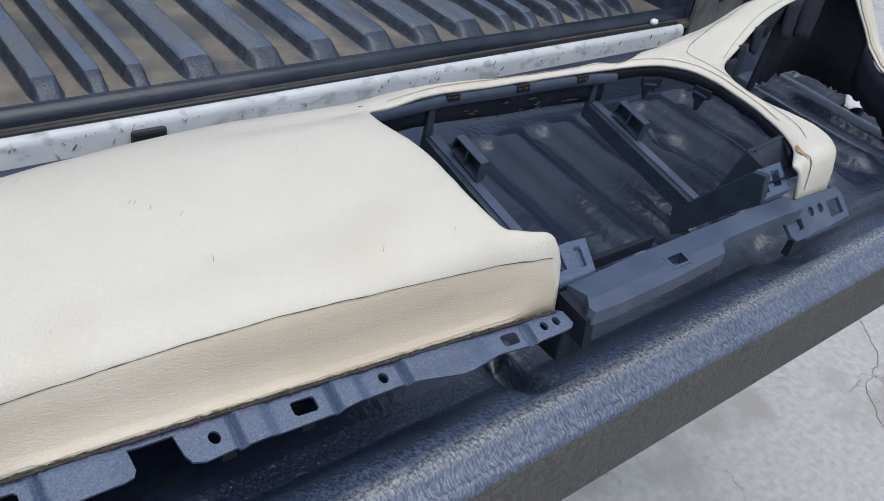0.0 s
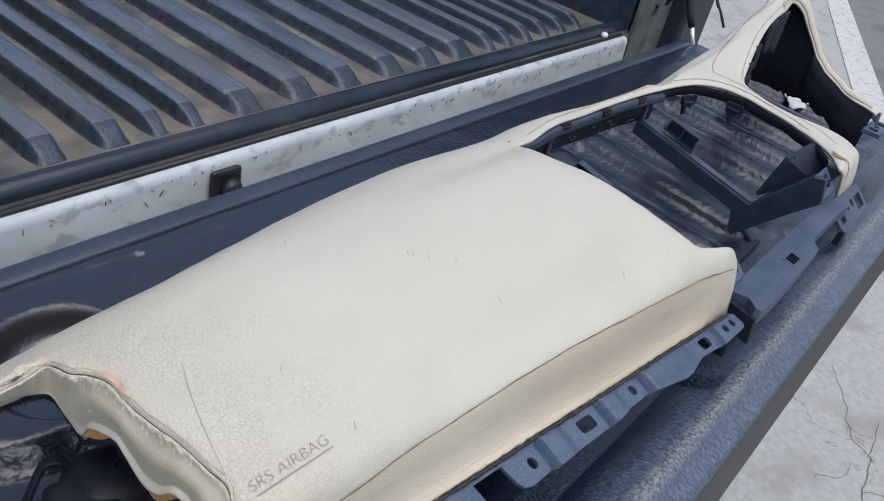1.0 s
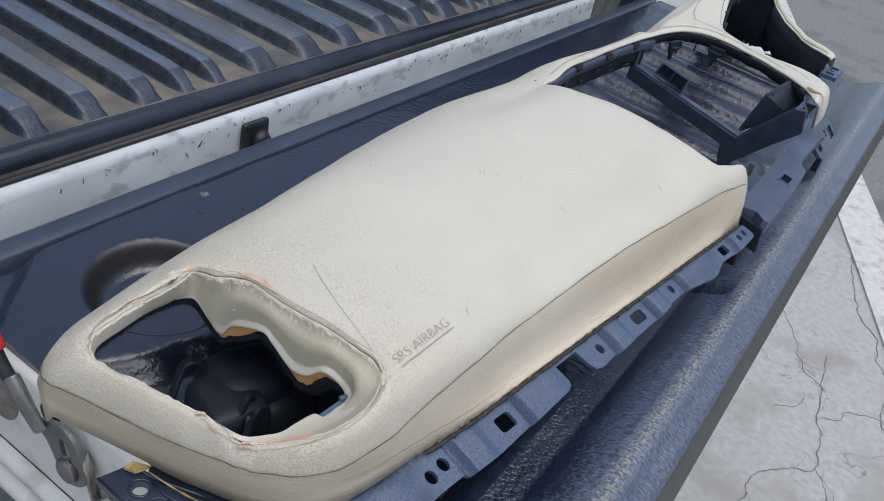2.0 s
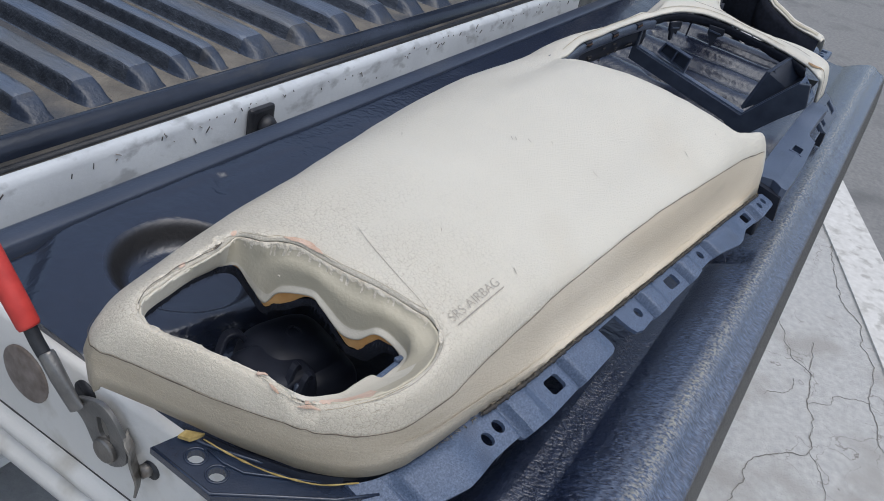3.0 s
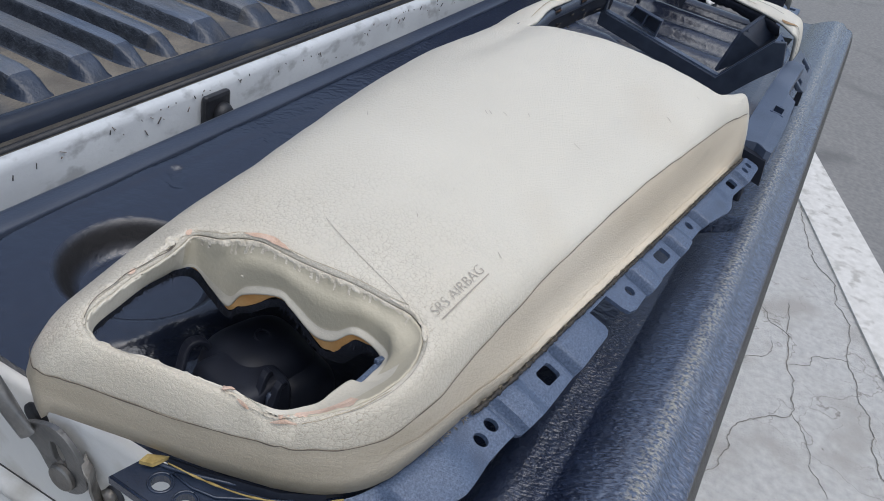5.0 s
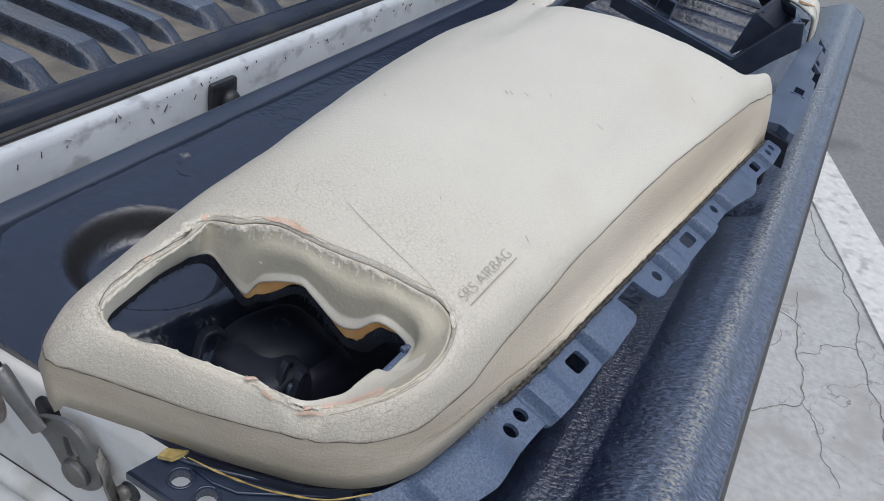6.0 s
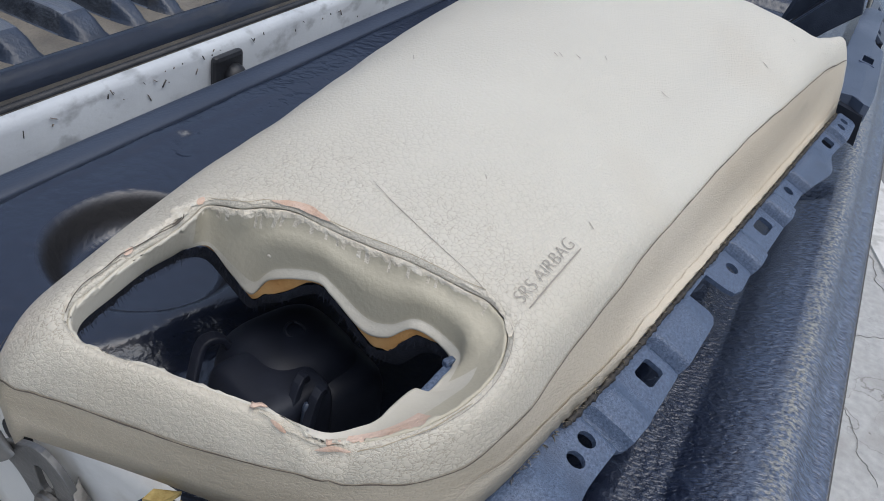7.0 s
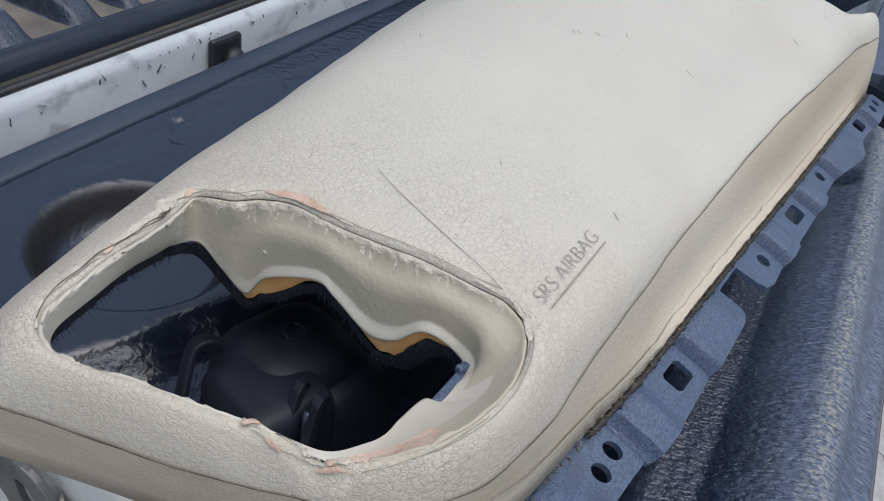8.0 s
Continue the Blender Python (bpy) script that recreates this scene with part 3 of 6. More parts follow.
CRACK = material("dirty_crack", (0.10, 0.092, 0.078), (0.22, 0.21, 0.19), 0.95, 120, 0.4, 400)
for ctrl, width in (
        ([(2.35, 0.10), (2.15, 0.06), (1.976, 0.008), (1.903, -0.046), (1.806, -0.064), (1.704, -0.107), (1.551, -0.113), (1.486, -0.137), (1.425, -0.146), (1.382, -0.171), (1.332, -0.184), (1.22, -0.20), (1.05, -0.27)], 0.0032),
        ([(1.70, 0.05), (1.552, 0.026), (1.440, 0.015), (1.328, -0.014), (1.256, -0.019), (1.200, 0.041), (1.152, 0.078), (1.101, 0.085), (1.02, 0.09), (0.9, 0.14)], 0.0026),
        ([(1.381, 0.108), (1.415, 0.087), (1.436, 0.067), (1.50, 0.06)], 0.0016),
        ([(1.552, 0.026), (1.60, 0.09), (1.70, 0.13), (1.83, 0.20)], 0.0014),
        ([(1.256, -0.019), (1.19, -0.06), (1.12, -0.075), (1.05, -0.12)], 0.0016),
        ([(1.551, -0.113), (1.52, -0.05), (1.47, -0.03), (1.43, 0.01)], 0.0012),
        ([(2.2, 0.62), (2.0, 0.55), (1.86, 0.41), (1.72, 0.36), (1.6, 0.22)], 0.002),
        ([(2.6, 0.8), (2.75, 0.6), (2.62, 0.45), (2.5, 0.3)], 0.002),
        ([(0.9, 0.14), (0.8, 0.02), (0.83, -0.12), (0.72, -0.2)], 0.002)):
    ground_crack(ctrl, width)

# ---- pickup truck: bed, sill and open tailgate ----
truck = thing("pickup_truck", (0.5, 1.2, 0.0), "white pickup truck with a black ribbed bed and lowered tailgate", "truck")
X0, X1 = -0.115, 1.155
bm = bmesh.new()
BED_SECTION = [(0.7315, 0.780), (0.732, 0.7885), (0.745, 0.7895), (0.750, 0.790), (0.776, 0.786), (0.80, 0.785), (1.1, 0.785), (1.5, 0.785), (2.3, 0.785)]
sweep(bm, BED_SECTION, steps(X0 - 0.05, X1 - 0.02, 24))
bed_floor = part("bed_floor", bm, BED, truck, "dusty black plastic bed floor")
bed_floor.data.materials.append(DUST)
for f in bed_floor.data.polygons:
    if f.center.y < 0.76:
        f.material_index = 1
bm = bmesh.new()
sweep(bm, [(0.7455, 0.786), (0.7465, 0.793), (0.7495, 0.799), (0.7545, 0.8030), (0.760, 0.8040), (0.766, 0.8005), (0.771, 0.793), (0.776, 0.7855)], steps(X0 - 0.05, X1 - 0.03, 40))
part("bed_lip", bm, LIP, truck, "rounded black liner lip")
# raised ribs of the bed, narrow and wide ones
RIBS = [(-0.06, -0.03), (-0.005, 0.025), (0.045, 0.075), (0.103, 0.136), (0.166, 0.200), (0.219, 0.243), (0.262, 0.286), (0.321, 0.364), (0.400, 0.445), (0.477, 0.520), (0.557, 0.602), (0.632, 0.677), (0.703, 0.752), (0.781, 0.809), (0.829, 0.856), (0.880, 0.908), (0.932, 0.958), (0.985, 1.010), (1.035, 1.06)]
for x0, x1 in RIBS:
    bm = bmesh.new()
    w = x1 - x0
    s = w * 0.15
    rows = []
    for y, h, k in ((0.788, -0.003, 0.0), (0.793, 0.002, 0.25), (0.799, 0.0072, 0.55), (0.808, 0.0128, 0.82), (0.817, 0.0163, 0.95), (0.828, 0.0180, 1.0)) + tuple((y, 0.0182, 1.0) for y in (0.86, 0.95, 1.2, 1.7, 2.28)):
        inset = 0.006 * (1 - k)
        half = [(-0.004, -0.003), (0.0, min(h, 0.001)), (s * 0.35, h * 0.42), (s * 0.72, h * 0.80), (s * 1.1, h * 0.955), (s * 1.7, h)]
        section = [(x0 + inset + u, v) for u, v in half] + [(x1 - inset - u, v) for u, v in reversed(half)]
        rows.append([bm.verts.new((u, y, 0.785 + v + (0.0007 * noise.noise((u * 60, y * 14, 3)) if v > 0.012 else 0.0))) for u, v in section])
    for p, q in zip(rows, rows[1:]):
        for k in range(11):
            bm.faces.new((p[k], p[k + 1], q[k + 1], q[k]))
    bm.faces.new(rows[0][::-1])
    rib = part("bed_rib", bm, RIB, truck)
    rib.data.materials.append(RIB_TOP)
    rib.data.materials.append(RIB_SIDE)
    # past the end slope: paler material on top, darker on the steep sides
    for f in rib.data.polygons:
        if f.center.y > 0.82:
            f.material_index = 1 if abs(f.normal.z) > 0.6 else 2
# painted rear sill under the liner lip
bm = bmesh.new()
sweep(bm, [(0.79, 0.772), (0.735, 0.788), (0.729, 0.7885), (0.7245, 0.786), (0.722, 0.780), (0.7205, 0.745), (0.719, 0.70), (0.719, 0.55), (0.76, 0.45)], steps(X0 - 0.06, 1.095, 60))
# added black bar stands for the gap's shadow behind the sill
gap_bar = bmesh.new()
tube(gap_bar, [(X0 - 0.05, 0.7365, 0.7885), (1.09, 0.7365, 0.7885)], 0.0034, 8)
part("sill_gap_shade", gap_bar, RUBBER, truck, "black bar added for the dark gap behind the sill")
sill = part("rear_sill", bm, PAINT, truck, "scuffed white painted rear sill")
random.seed(4)
for i in range(76):
    x = random.uniform(-0.1, 1.05)
    z = 0.7855 - abs(random.gauss(0, 0.009))
    bm = bmesh.new()
    a = random.uniform(0.3, 2.6)
    ln, wd = random.choice((random.uniform(0.0008, 0.0025), random.uniform(0.002, 0.007))), random.uniform(0.0002, 0.0006)
    box(bm, (-ln / 2, -0.0006, -wd / 2), (ln / 2, 0.0005, wd / 2), 0.0001)
    bmesh.ops.transform(bm, matrix=Matrix.Translation((x, 0.7208, z)) @ Matrix.Rotation(a, 4, "Y"), verts=bm.verts)
    part("paint_chip", bm, CHIP if i % 3 else WASHER, sill)
# rubber stop on the sill
bm = bmesh.new()
box(bm, (0.232, 0.713, 0.742), (0.268, 0.721, 0.781), 0.0)
stop = bevelled(part("bump_stop", bm, RUBBER, truck, "square black rubber bump stop", soft=False), 0.004)
bm = bmesh.new()
tube(bm, [(0.253, 0.7135, 0.760), (0.253, 0.708, 0.760), (0.253, 0.703, 0.760)], [0.012, 0.011, 0.008], 14)
tube(bm, [(0.253, 0.704, 0.760), (0.253, 0.699, 0.760)], [0.0062, 0.0058], 12)
tube(bm, [(0.253, 0.700, 0.760), (0.253, 0.694, 0.758)], 0.0026, 10)
part("stop_button", bm, RUBBER, stop)
bm = tube(bmesh.new(), [(0.2515, 0.7005, 0.7565), (0.2515, 0.6930, 0.7545), (0.2515, 0.6915, 0.7542)], [0.0024, 0.0024, 0.0016], 10)
part("stop_pin", bm, STEEL_BRIGHT, stop, "small steel pin")
# bed side walls and the far corner post with its latch recess
for name, x0, x1 in (("bed_side", X1 - 0.03, X1 + 0.20), ("bed_side", X0 - 0.25, X0 - 0.045)):
    bm = bmesh.new()
    box(bm, (x0, 0.74, 0.45), (x1, 2.4, 1.22))
    bevelled(part(name, bm, RIB, truck, "black lined bed side wall", soft=False), 0.012)
bm = bmesh.new()
box(bm, (X0 - 0.25, 2.3, 0.6), (X1 + 0.17, 2.42, 1.25))
bevelled(part("bed_head_wall", bm, RIB, truck, "black lined front wall of the bed", soft=False), 0.012)
# corner pillar: a recessed grey latch panel beside the dark outer pillar
bm = bmesh.new()
plate(bm, [(1.118, 0.62), (1.255, 0.62), (1.250, 0.80), (1.236, 1.20), (1.118, 1.20)], [ring(1.181, 0.824, 0.010, 0.011), ring(1.222, 0.836, 0.013, 0.010), ring(1.16, 0.93, 0.012), rect(1.19, 0.90, 1.215, 0.96)], lambda u, v, w: Vector((u, 0.728 + w - 0.12 * max(0, u - 1.20), v)), 0.006)
post = part("corner_post", bm, PILLAR, truck, "grey corner panel with latch holes", soft=False)
bm = bmesh.new()
box(bm, (1.235, 0.690, 0.50), (1.355, 0.745, 1.22))
bevelled(part("outer_pillar", bm, STRUT, post, soft=False), 0.010, 3)
for x, z in ((1.181, 0.824), (1.222, 0.836)):
    bm = tube(bmesh.new(), [(x, 0.742, z), (x, 0.733, z), (x, 0.730, z)], [0.0065, 0.0065, 0.005], 6)
    part("latch_bolt", bm, STEEL, post, "steel latch bolt")

# tailgate: painted shell, moulded liner, grained outer edge
gate = part("tailgate", box(bmesh.new(), (X0 + 0.002, 0.27, 0.702), (X1, 0.655, 0.770)), PAINT, truck, "lowered white tailgate with a black liner", soft=False)
LINER_Z = [(0.194, 0.752), (0.1985, 0.785), (0.2015, 0.7975), (0.205, 0.8045), (0.209, 0.8068), (0.213, 0.8072), (0.217, 0.8095), (0.222, 0.8135), (0.228, 0.8150), (0.236, 0.8138), (0.246, 0.810), (0.258, 0.804), (0.268, 0.798), (0.280, 0.797), (0.30, 0.799), (0.56, 0.803), (0.60, 0.806), (0.6262, 0.806), (0.6278, 0.8045), (0.6284, 0.790)]
POCKETS = [(0.335, 0.262, 0.009, 0.016), (0.66, 0.262, 0.02, 0.010)]


def liner_height(x, y):
    z = ramp_of(LINER_Z, y)
    # flutes across the panel
    mid = smooth(0.300, 0.340, y) * (1 - smooth(0.526, 0.548, y))
    wave = math.sin((x - 0.53 - 0.08 * (y - 0.40)) * math.tau / 0.079)
    right = smooth(0.10, 0.16, x)
    z += mid * right * 0.0080 * math.copysign(abs(wave) ** 0.65, wave)
    # a raised platform round the recess, with a step down towards the front
    brink = 0.503 - 0.38 * (x + 0.06) + 0.004 * noise.noise((x * 40, 3, 0))
    z -= 0.014 * (1 - smooth(brink - 0.018, brink + 0.004, y)) * smooth(0.29, 0.32, y) * (1 - smooth(0.08, 0.15, x))
    # the round recess near one end, and a second one
    for cx, cy, r, dep in ((-0.012, 0.549, 0.049, 0.017), (0.735, 0.45, 0.034, 0.006)):
        d = math.hypot(x - cx, y - cy)
        z -= dep * (1 - smooth(r - 0.014, r + 0.003, d))
    # low ledge along the inner edge, and the chamfered corner
    z += 0.0013 * smooth(-0.0012, 0.0012, y - 0.630 + 0.095 * (x + 0.066) + 0.002 * noise.noise((x * 60, 9, 0)))
    z -= 0.007 * smooth(-0.004, 0.012, -0.674 * (x + 0.0765) + 0.739 * (y - 0.6055)) * (1 - smooth(-0.02, 0.0, x))
    for cx, cy, rx, dep in POCKETS:
        z -= dep * math.exp(-((x - cx) / rx) ** 2) * smooth(0.236, 0.25, y) * (1 - smooth(0.285, 0.31, y))
    # slots near the inner edge
    u, v = (x - 0.078) * 0.72 + (y - 0.606) * 0.69, (x - 0.078) * 0.69 - (y - 0.606) * 0.72
    z -= 0.0016 * (1 - smooth(0.0030, 0.0055, abs(v))) * (1 - smooth(0.012, 0.0145, abs(u)))
    z += 0.0012 * noise.noise((x * 22, y * 22, 0)) * smooth(0.25, 0.3, y)
    return z


bm = bmesh.new()
ys = sorted(set([p[0] for p in LINER_Z[:15]] + [0.194, 0.1985] + steps(0.20, 0.30, 30) + steps(0.305, 0.6262, 108) + [0.6278, 0.6284]))
field(bm, steps(X0, 0.16, 160) + steps(0.16, X1, 400)[1:], ys, liner_height)
liner = part("tailgate_liner", bm, LINER, gate, "dark blue-grey moulded plastic liner")
bm = bmesh.new()
sweep(bm, [(0.6335, 0.780), (0.6338, 0.8025), (0.6355, 0.8045), (0.652, 0.804), (0.657, 0.801), (0.660, 0.790), (0.660, 0.745)], steps(X0, X1, 60))
part("inner_strip", bm, STRIP, gate, "smooth dark strip along the tailgate hinge side")
# black filler: the narrow gap's darkness put in as colour
bm = bmesh.new()
box(bm, (X0 + 0.001, 0.6280, 0.772), (X1 - 0.001, 0.634, 0.793))
part("strip_gap_shade", bm, RUBBER, gate, soft=False)
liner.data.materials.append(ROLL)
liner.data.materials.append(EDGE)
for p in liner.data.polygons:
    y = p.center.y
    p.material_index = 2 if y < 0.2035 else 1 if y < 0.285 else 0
for x in (X0, X1):
    bm = bmesh.new()
    rows = []
    for y in steps(0.199, 0.629, 80):
        rows.append((bm.verts.new((x, y, liner_height(x, y))), bm.verts.new((x, y, 0.772))))
    for p, q in zip(rows, rows[1:]):
        bm.faces.new((p[0], q[0], q[1], p[1]))
    part("liner_rim", bm, LINER, gate)
# painted end face of the tailgate, with the cable bracket and its bolt
bm = bmesh.new()
rows = []
for y in steps(0.20, 0.655, 24):
    rows.append([bm.verts.new(p) for p in ((X0 + 0.001, y, 0.7985), (X0 - 0.003, y, 0.798), (X0 - 0.0055, y, 0.794), (X0 - 0.006, y, 0.76), (X0 - 0.007, y, 0.724), (X0 - 0.006, y, 0.7205), (X0 - 0.012, y, 0.718), (X0 - 0.0148, y, 0.714), (X0 - 0.0146, y, 0.709), (X0 - 0.010, y, 0.7058), (X0 - 0.005, y, 0.7035), (X0 - 0.010, y, 0.701), (X0 - 0.0165, y, 0.697), (X0 - 0.0178, y, 0.692), (X0 - 0.0165, y, 0.686), (X0 - 0.011, y, 0.682), (X0 + 0.004, y, 0.678), (X0 + 0.01, y, 0.665))])
for p, q in zip(rows, rows[1:]):
    for k in range(17):
        bm.faces.new((p[k], q[k], q[k + 1], p[k + 1]))
part("end_panel", bm, GATE_PAINT, gate, "dirty white painted tailgate end with scuffs")
# dark tubes: the shade in the hem's gaps put in as colour
for x, z, r in ((X0 - 0.0058, 0.7035, 0.0016), (X0 - 0.0066, 0.7205, 0.0006), (X0 - 0.0040, 0.6795, 0.0020)):
    bm = tube(bmesh.new(), [(x, y, z) for y in steps(0.201, 0.654, 40)], [r * (0.7 + 0.6 * abs(noise.noise((k * 0.4, z * 90, 1)))) for k in range(41)], 6)
    part("hem_gap_shade", bm, CHIP, gate, "dark bar for the shade in a fold of the tailgate end")

# ---- dashboard cover ----
dash = thing("dashboard_cover", (0.3, 0.4, 0.8), "cream leather car dashboard top, cut and frayed, lying on the tailgate", "dashboard")
# heights of the padded top
CROWN = [(.30, .30, .914), (.314, .453, .925), (.34, .28, .912), (.38, .47, .920), (.45, .472, .9150), (.53, .472, .9120), (.60, .468, .9110), (.66, .44, .917), (.70, .435, .934), (.677, .39, .917), (.676, .35, .914), (.682, .31, .911), (.675, .28, .909), (.63, .278, .907), (.78, .45, .951), (.85, .46, .958), (.92, .465, .966), (1.0, .48, .974), (1.0, .41, .901), (1.0, .36, .876), (1.0, .31, .864)]

ARCH = [(.295, .852), (.309, .864), (.3265, .868), (.3553, .873), (.37, .8795), (.39, .887), (.41, .901), (.4225, .916), (.4375, .933), (.45, .949), (.47, .967), (.49, .977), (.56, .977)]


# how far the pad swells or sinks beside its cut edge
EDGE_RISE = [(0.272, 0.0), (0.280, 0.003), (0.290, 0.0056), (0.308, 0.0078), (0.335, 0.0102), (0.350, 0.0096), (0.365, 0.0077), (0.380, 0.0064), (0.395, 0.0053), (0.410, 0.0043), (0.425, 0.0019), (0.440, -0.0022), (0.4535, -0.0079), (0.470, -0.0068), (0.485, -0.0052), (0.505, -0.004)]


def crown(x, y):
    pad = 0.896 + 0.085 * x - 0.06 * x * x + 0.006 * (1 - ((y - 0.42) / 0.12) ** 2)
    pad += (0.005 + 0.006 * smooth(0.0, 0.12, x) * (1 - smooth(0.18, 0.31, x))) * max(0.0, 1 - ((y - 0.415) / 0.07) ** 2)
    rise = ramp_of(EDGE_RISE, y)
    pad += rise * smooth(0.20 if rise > 0 else 0.12, 0.305, x)
    k = smooth(0.33, 0.46, x)
    if k == 0:
        return pad
    sw = sz = 0.0
    for a, b, c in CROWN:
        w = math.exp(-((x - a) ** 2 + (y - b) ** 2) / (2 * .045 ** 2)) + 1e-7 / (0.01 + (x - a) ** 2 + (y - b) ** 2)
        sw += w
        sz += w * c
    z = pad * (1 - k) + k * sz / sw
    far = smooth(0.90, 0.97, x)
    if far > 0:
        z = z * (1 - far) + far * ramp_of(ARCH, y)
    return z


SEAM_Z = [(-0.16, 0.8685), (-0.12, 0.8655), (-0.09, 0.8655), (-0.05, 0.8725), (-0.01, 0.8805), (0.03, 0.8870), (0.053, 0.8895), (0.075, 0.8920), (0.109, 0.8955), (0.167, 0.8995), (0.25, 0.9020), (0.30, 0.9020), (0.324, 0.9015), (0.3375, 0.9050)]
# plan of the skin's edges: front foot, cut edges round the middle and the instrument opening, back
FRONT = [(-0.126, 0.361), (-0.114, 0.342), (-0.096, 0.329), (-0.07, 0.3205), (-0.035, 0.314), (0.0, 0.307), (0.06, 0.2985), (0.126, 0.289), (0.20, 0.278), (0.285, 0.2665), (0.343, 0.258)]
MIDDLE = [(0.343, 0.258), (0.3445, 0.265), (0.3415, 0.272), (0.3350, 0.2785), (0.3250, 0.2840), (0.3140, 0.290), (0.3108, 0.298), (0.3085, 0.308), (0.3069, 0.320), (0.3070, 0.335), (0.3079, 0.350), (0.3084, 0.365), (0.3077, 0.380), (0.3060, 0.395), (0.3046, 0.410), (0.3057, 0.425), (0.3109, 0.440), (0.3160, 0.4480), (0.3210, 0.4535), (0.333, 0.4530), (0.344, 0.4535), (0.39, 0.4600), (0.43, 0.4615), (0.485, 0.4640), (0.53, 0.4635), (0.575, 0.4600), (0.61, 0.4520), (0.640, 0.438), (0.657, 0.418), (0.665, 0.395), (0.667, 0.370), (0.666, 0.345), (0.660, 0.320), (0.650, 0.299), (0.637, 0.284), (0.622, 0.2745), (0.614, 0.2690), (0.618, 0.2630), (0.626, 0.2585)]
FOOT = [(0.626, 0.2585), (0.673, 0.2575)]
ARM = [(0.673, 0.2575), (0.676, 0.264), (0.684, 0.272), (0.695, 0.285), (0.700, 0.303), (0.696, 0.325), (0.688, 0.345), (0.685, 0.368), (0.688, 0.390), (0.699, 0.408), (0.735, 0.420), (0.78, 0.432), (0.84, 0.444), (0.90, 0.4515), (0.95, 0.460), (0.98, 0.463), (0.997, 0.453), (1.003, 0.43), (1.001, 0.40), (0.996, 0.37), (0.99, 0.338), (0.995, 0.306)]
TIP = [(0.995, 0.306), (1.022, 0.302)]
BACK = [(1.022, 0.302), (1.02, 0.34), (1.026, 0.38), (1.034, 0.42), (1.040, 0.465), (1.034, 0.492), (0.99, 0.498), (0.90, 0.480), (0.79, 0.4700), (0.72, 0.4715), (0.68, 0.4745), (0.65, 0.4770), (0.61, 0.4785), (0.55, 0.4795), (0.485, 0.4805), (0.42, 0.4820), (0.38, 0.4870), (0.34, 0.4955), (0.30, 0.5050), (0.25, 0.5115), (0.20, 0.514), (0.10, 0.510), (0.0, 0.503), (-0.045, 0.499), (-0.085, 0.495), (-0.117, 0.4905), (-0.137, 0.487), (-0.151, 0.480), (-0.1575, 0.468)]
END = [(-0.1575, 0.468), (-0.149, 0.436), (-0.1385, 0.394), (-0.126, 0.361)]
RIM = [(-.1385, .4500), (-.1310, .4590), (-.1160, .4605), (-.1020, .4610), (-.0880, .4595), (-.0760, .4600), (-.0660, .4605), (-.0628, .4480), (-.0572, .4405), (-.0532, .4300), (-.0538, .4165), (-.0536, .4060), (-.0520, .3930), (-.0500, .3830), (-.0488, .3725), (-.0478, .3615), (-.0465, .3500), (-.0520, .3400), (-.0680, .3350), (-.0850, .3372), (-.0985, .3430), (-.1095, .3510), (-.1165, .3595), (-.1218, .3695), (-.1250, .3830), (-.1305, .4030), (-.1345, .4230), (-.1380, .4385)]
CUT = [(-.1345, .4535, .879), (-.1275, .4600, .880), (-.1110, .4620, .881), (-.0950, .4640, .881), (-.0820, .4642, .880), (-.0745, .4640, .8795), (-.0660, .4590, .8775), (-.0625, .4505, .8665), (-.0602, .4425, .8590), (-.0600, .4335, .8705), (-.0600, .4135, .8800), (-.0600, .4055, .8770), (-.0590, .3918, .8675), (-.0580, .3815, .8690), (-.0568, .3720, .8775), (-.0548, .3600, .8735), (-.0600, .3530, .8720), (-.0690, .3532, .8720), (-.0780, .3545, .8715), (-.0790, .3590, .8715), (-.0910, .3605, .8725), (-.0995, .3605, .8740), (-.1085, .3625, .8770), (-.1180, .3690, .8785), (-.1220, .3840, .8790), (-.1275, .4040, .8790), (-.1315, .4240, .8790), (-.1345, .4400, .8785)]
FOOT_Z = [(-0.16, 0.846), (-0.142, 0.842), (-0.122, 0.838), (-0.10, 0.839), (-0.07, 0.844), (0.0, 0.850), (0.126, 0.857), (0.22, 0.862), (0.346, 0.866), (0.62, 0.862), (1.0, 0.842)]
FRONT_PROFILE = [(0, 0), (0.0045, 0.035), (0.006, 0.08), (0.0075, 0.22), (0.0095, 0.47), (0.0115, 0.66), (0.014, 0.79), (0.018, 0.875), (0.025, 0.935), (0.036, 0.98), (0.05, 1)]
END_PROFILE = [(0, 0), (0.001, 0.10), (0.0022, 0.28), (0.0035, 0.48), (0.005, 0.66), (0.008, 0.83), (0.013, 0.94), (0.024, 1)]
BACK_PROFILE = [(0, 0), (0.002, 0.3), (0.005, 0.55), (0.010, 0.75), (0.018, 0.89), (0.03, 0.97), (0.045, 1)]


BACK_Z = [(0.34, 0.885), (0.40, 0.896), (0.50, 0.894), (0.58, 0.893), (0.64, 0.899), (0.70, 0.918), (0.79, 0.936), (0.94, 0.952)]
FOOT_PROFILE = [(0, 0), (0.0015, 0.30), (0.003, 0.52), (0.006, 0.80), (0.010, 0.95), (0.014, 1)]
BAND_PROFILE = [(0, 0), (0.003, 0.45), (0.006, 0.76), (0.010, 0.95), (0.014, 1)]


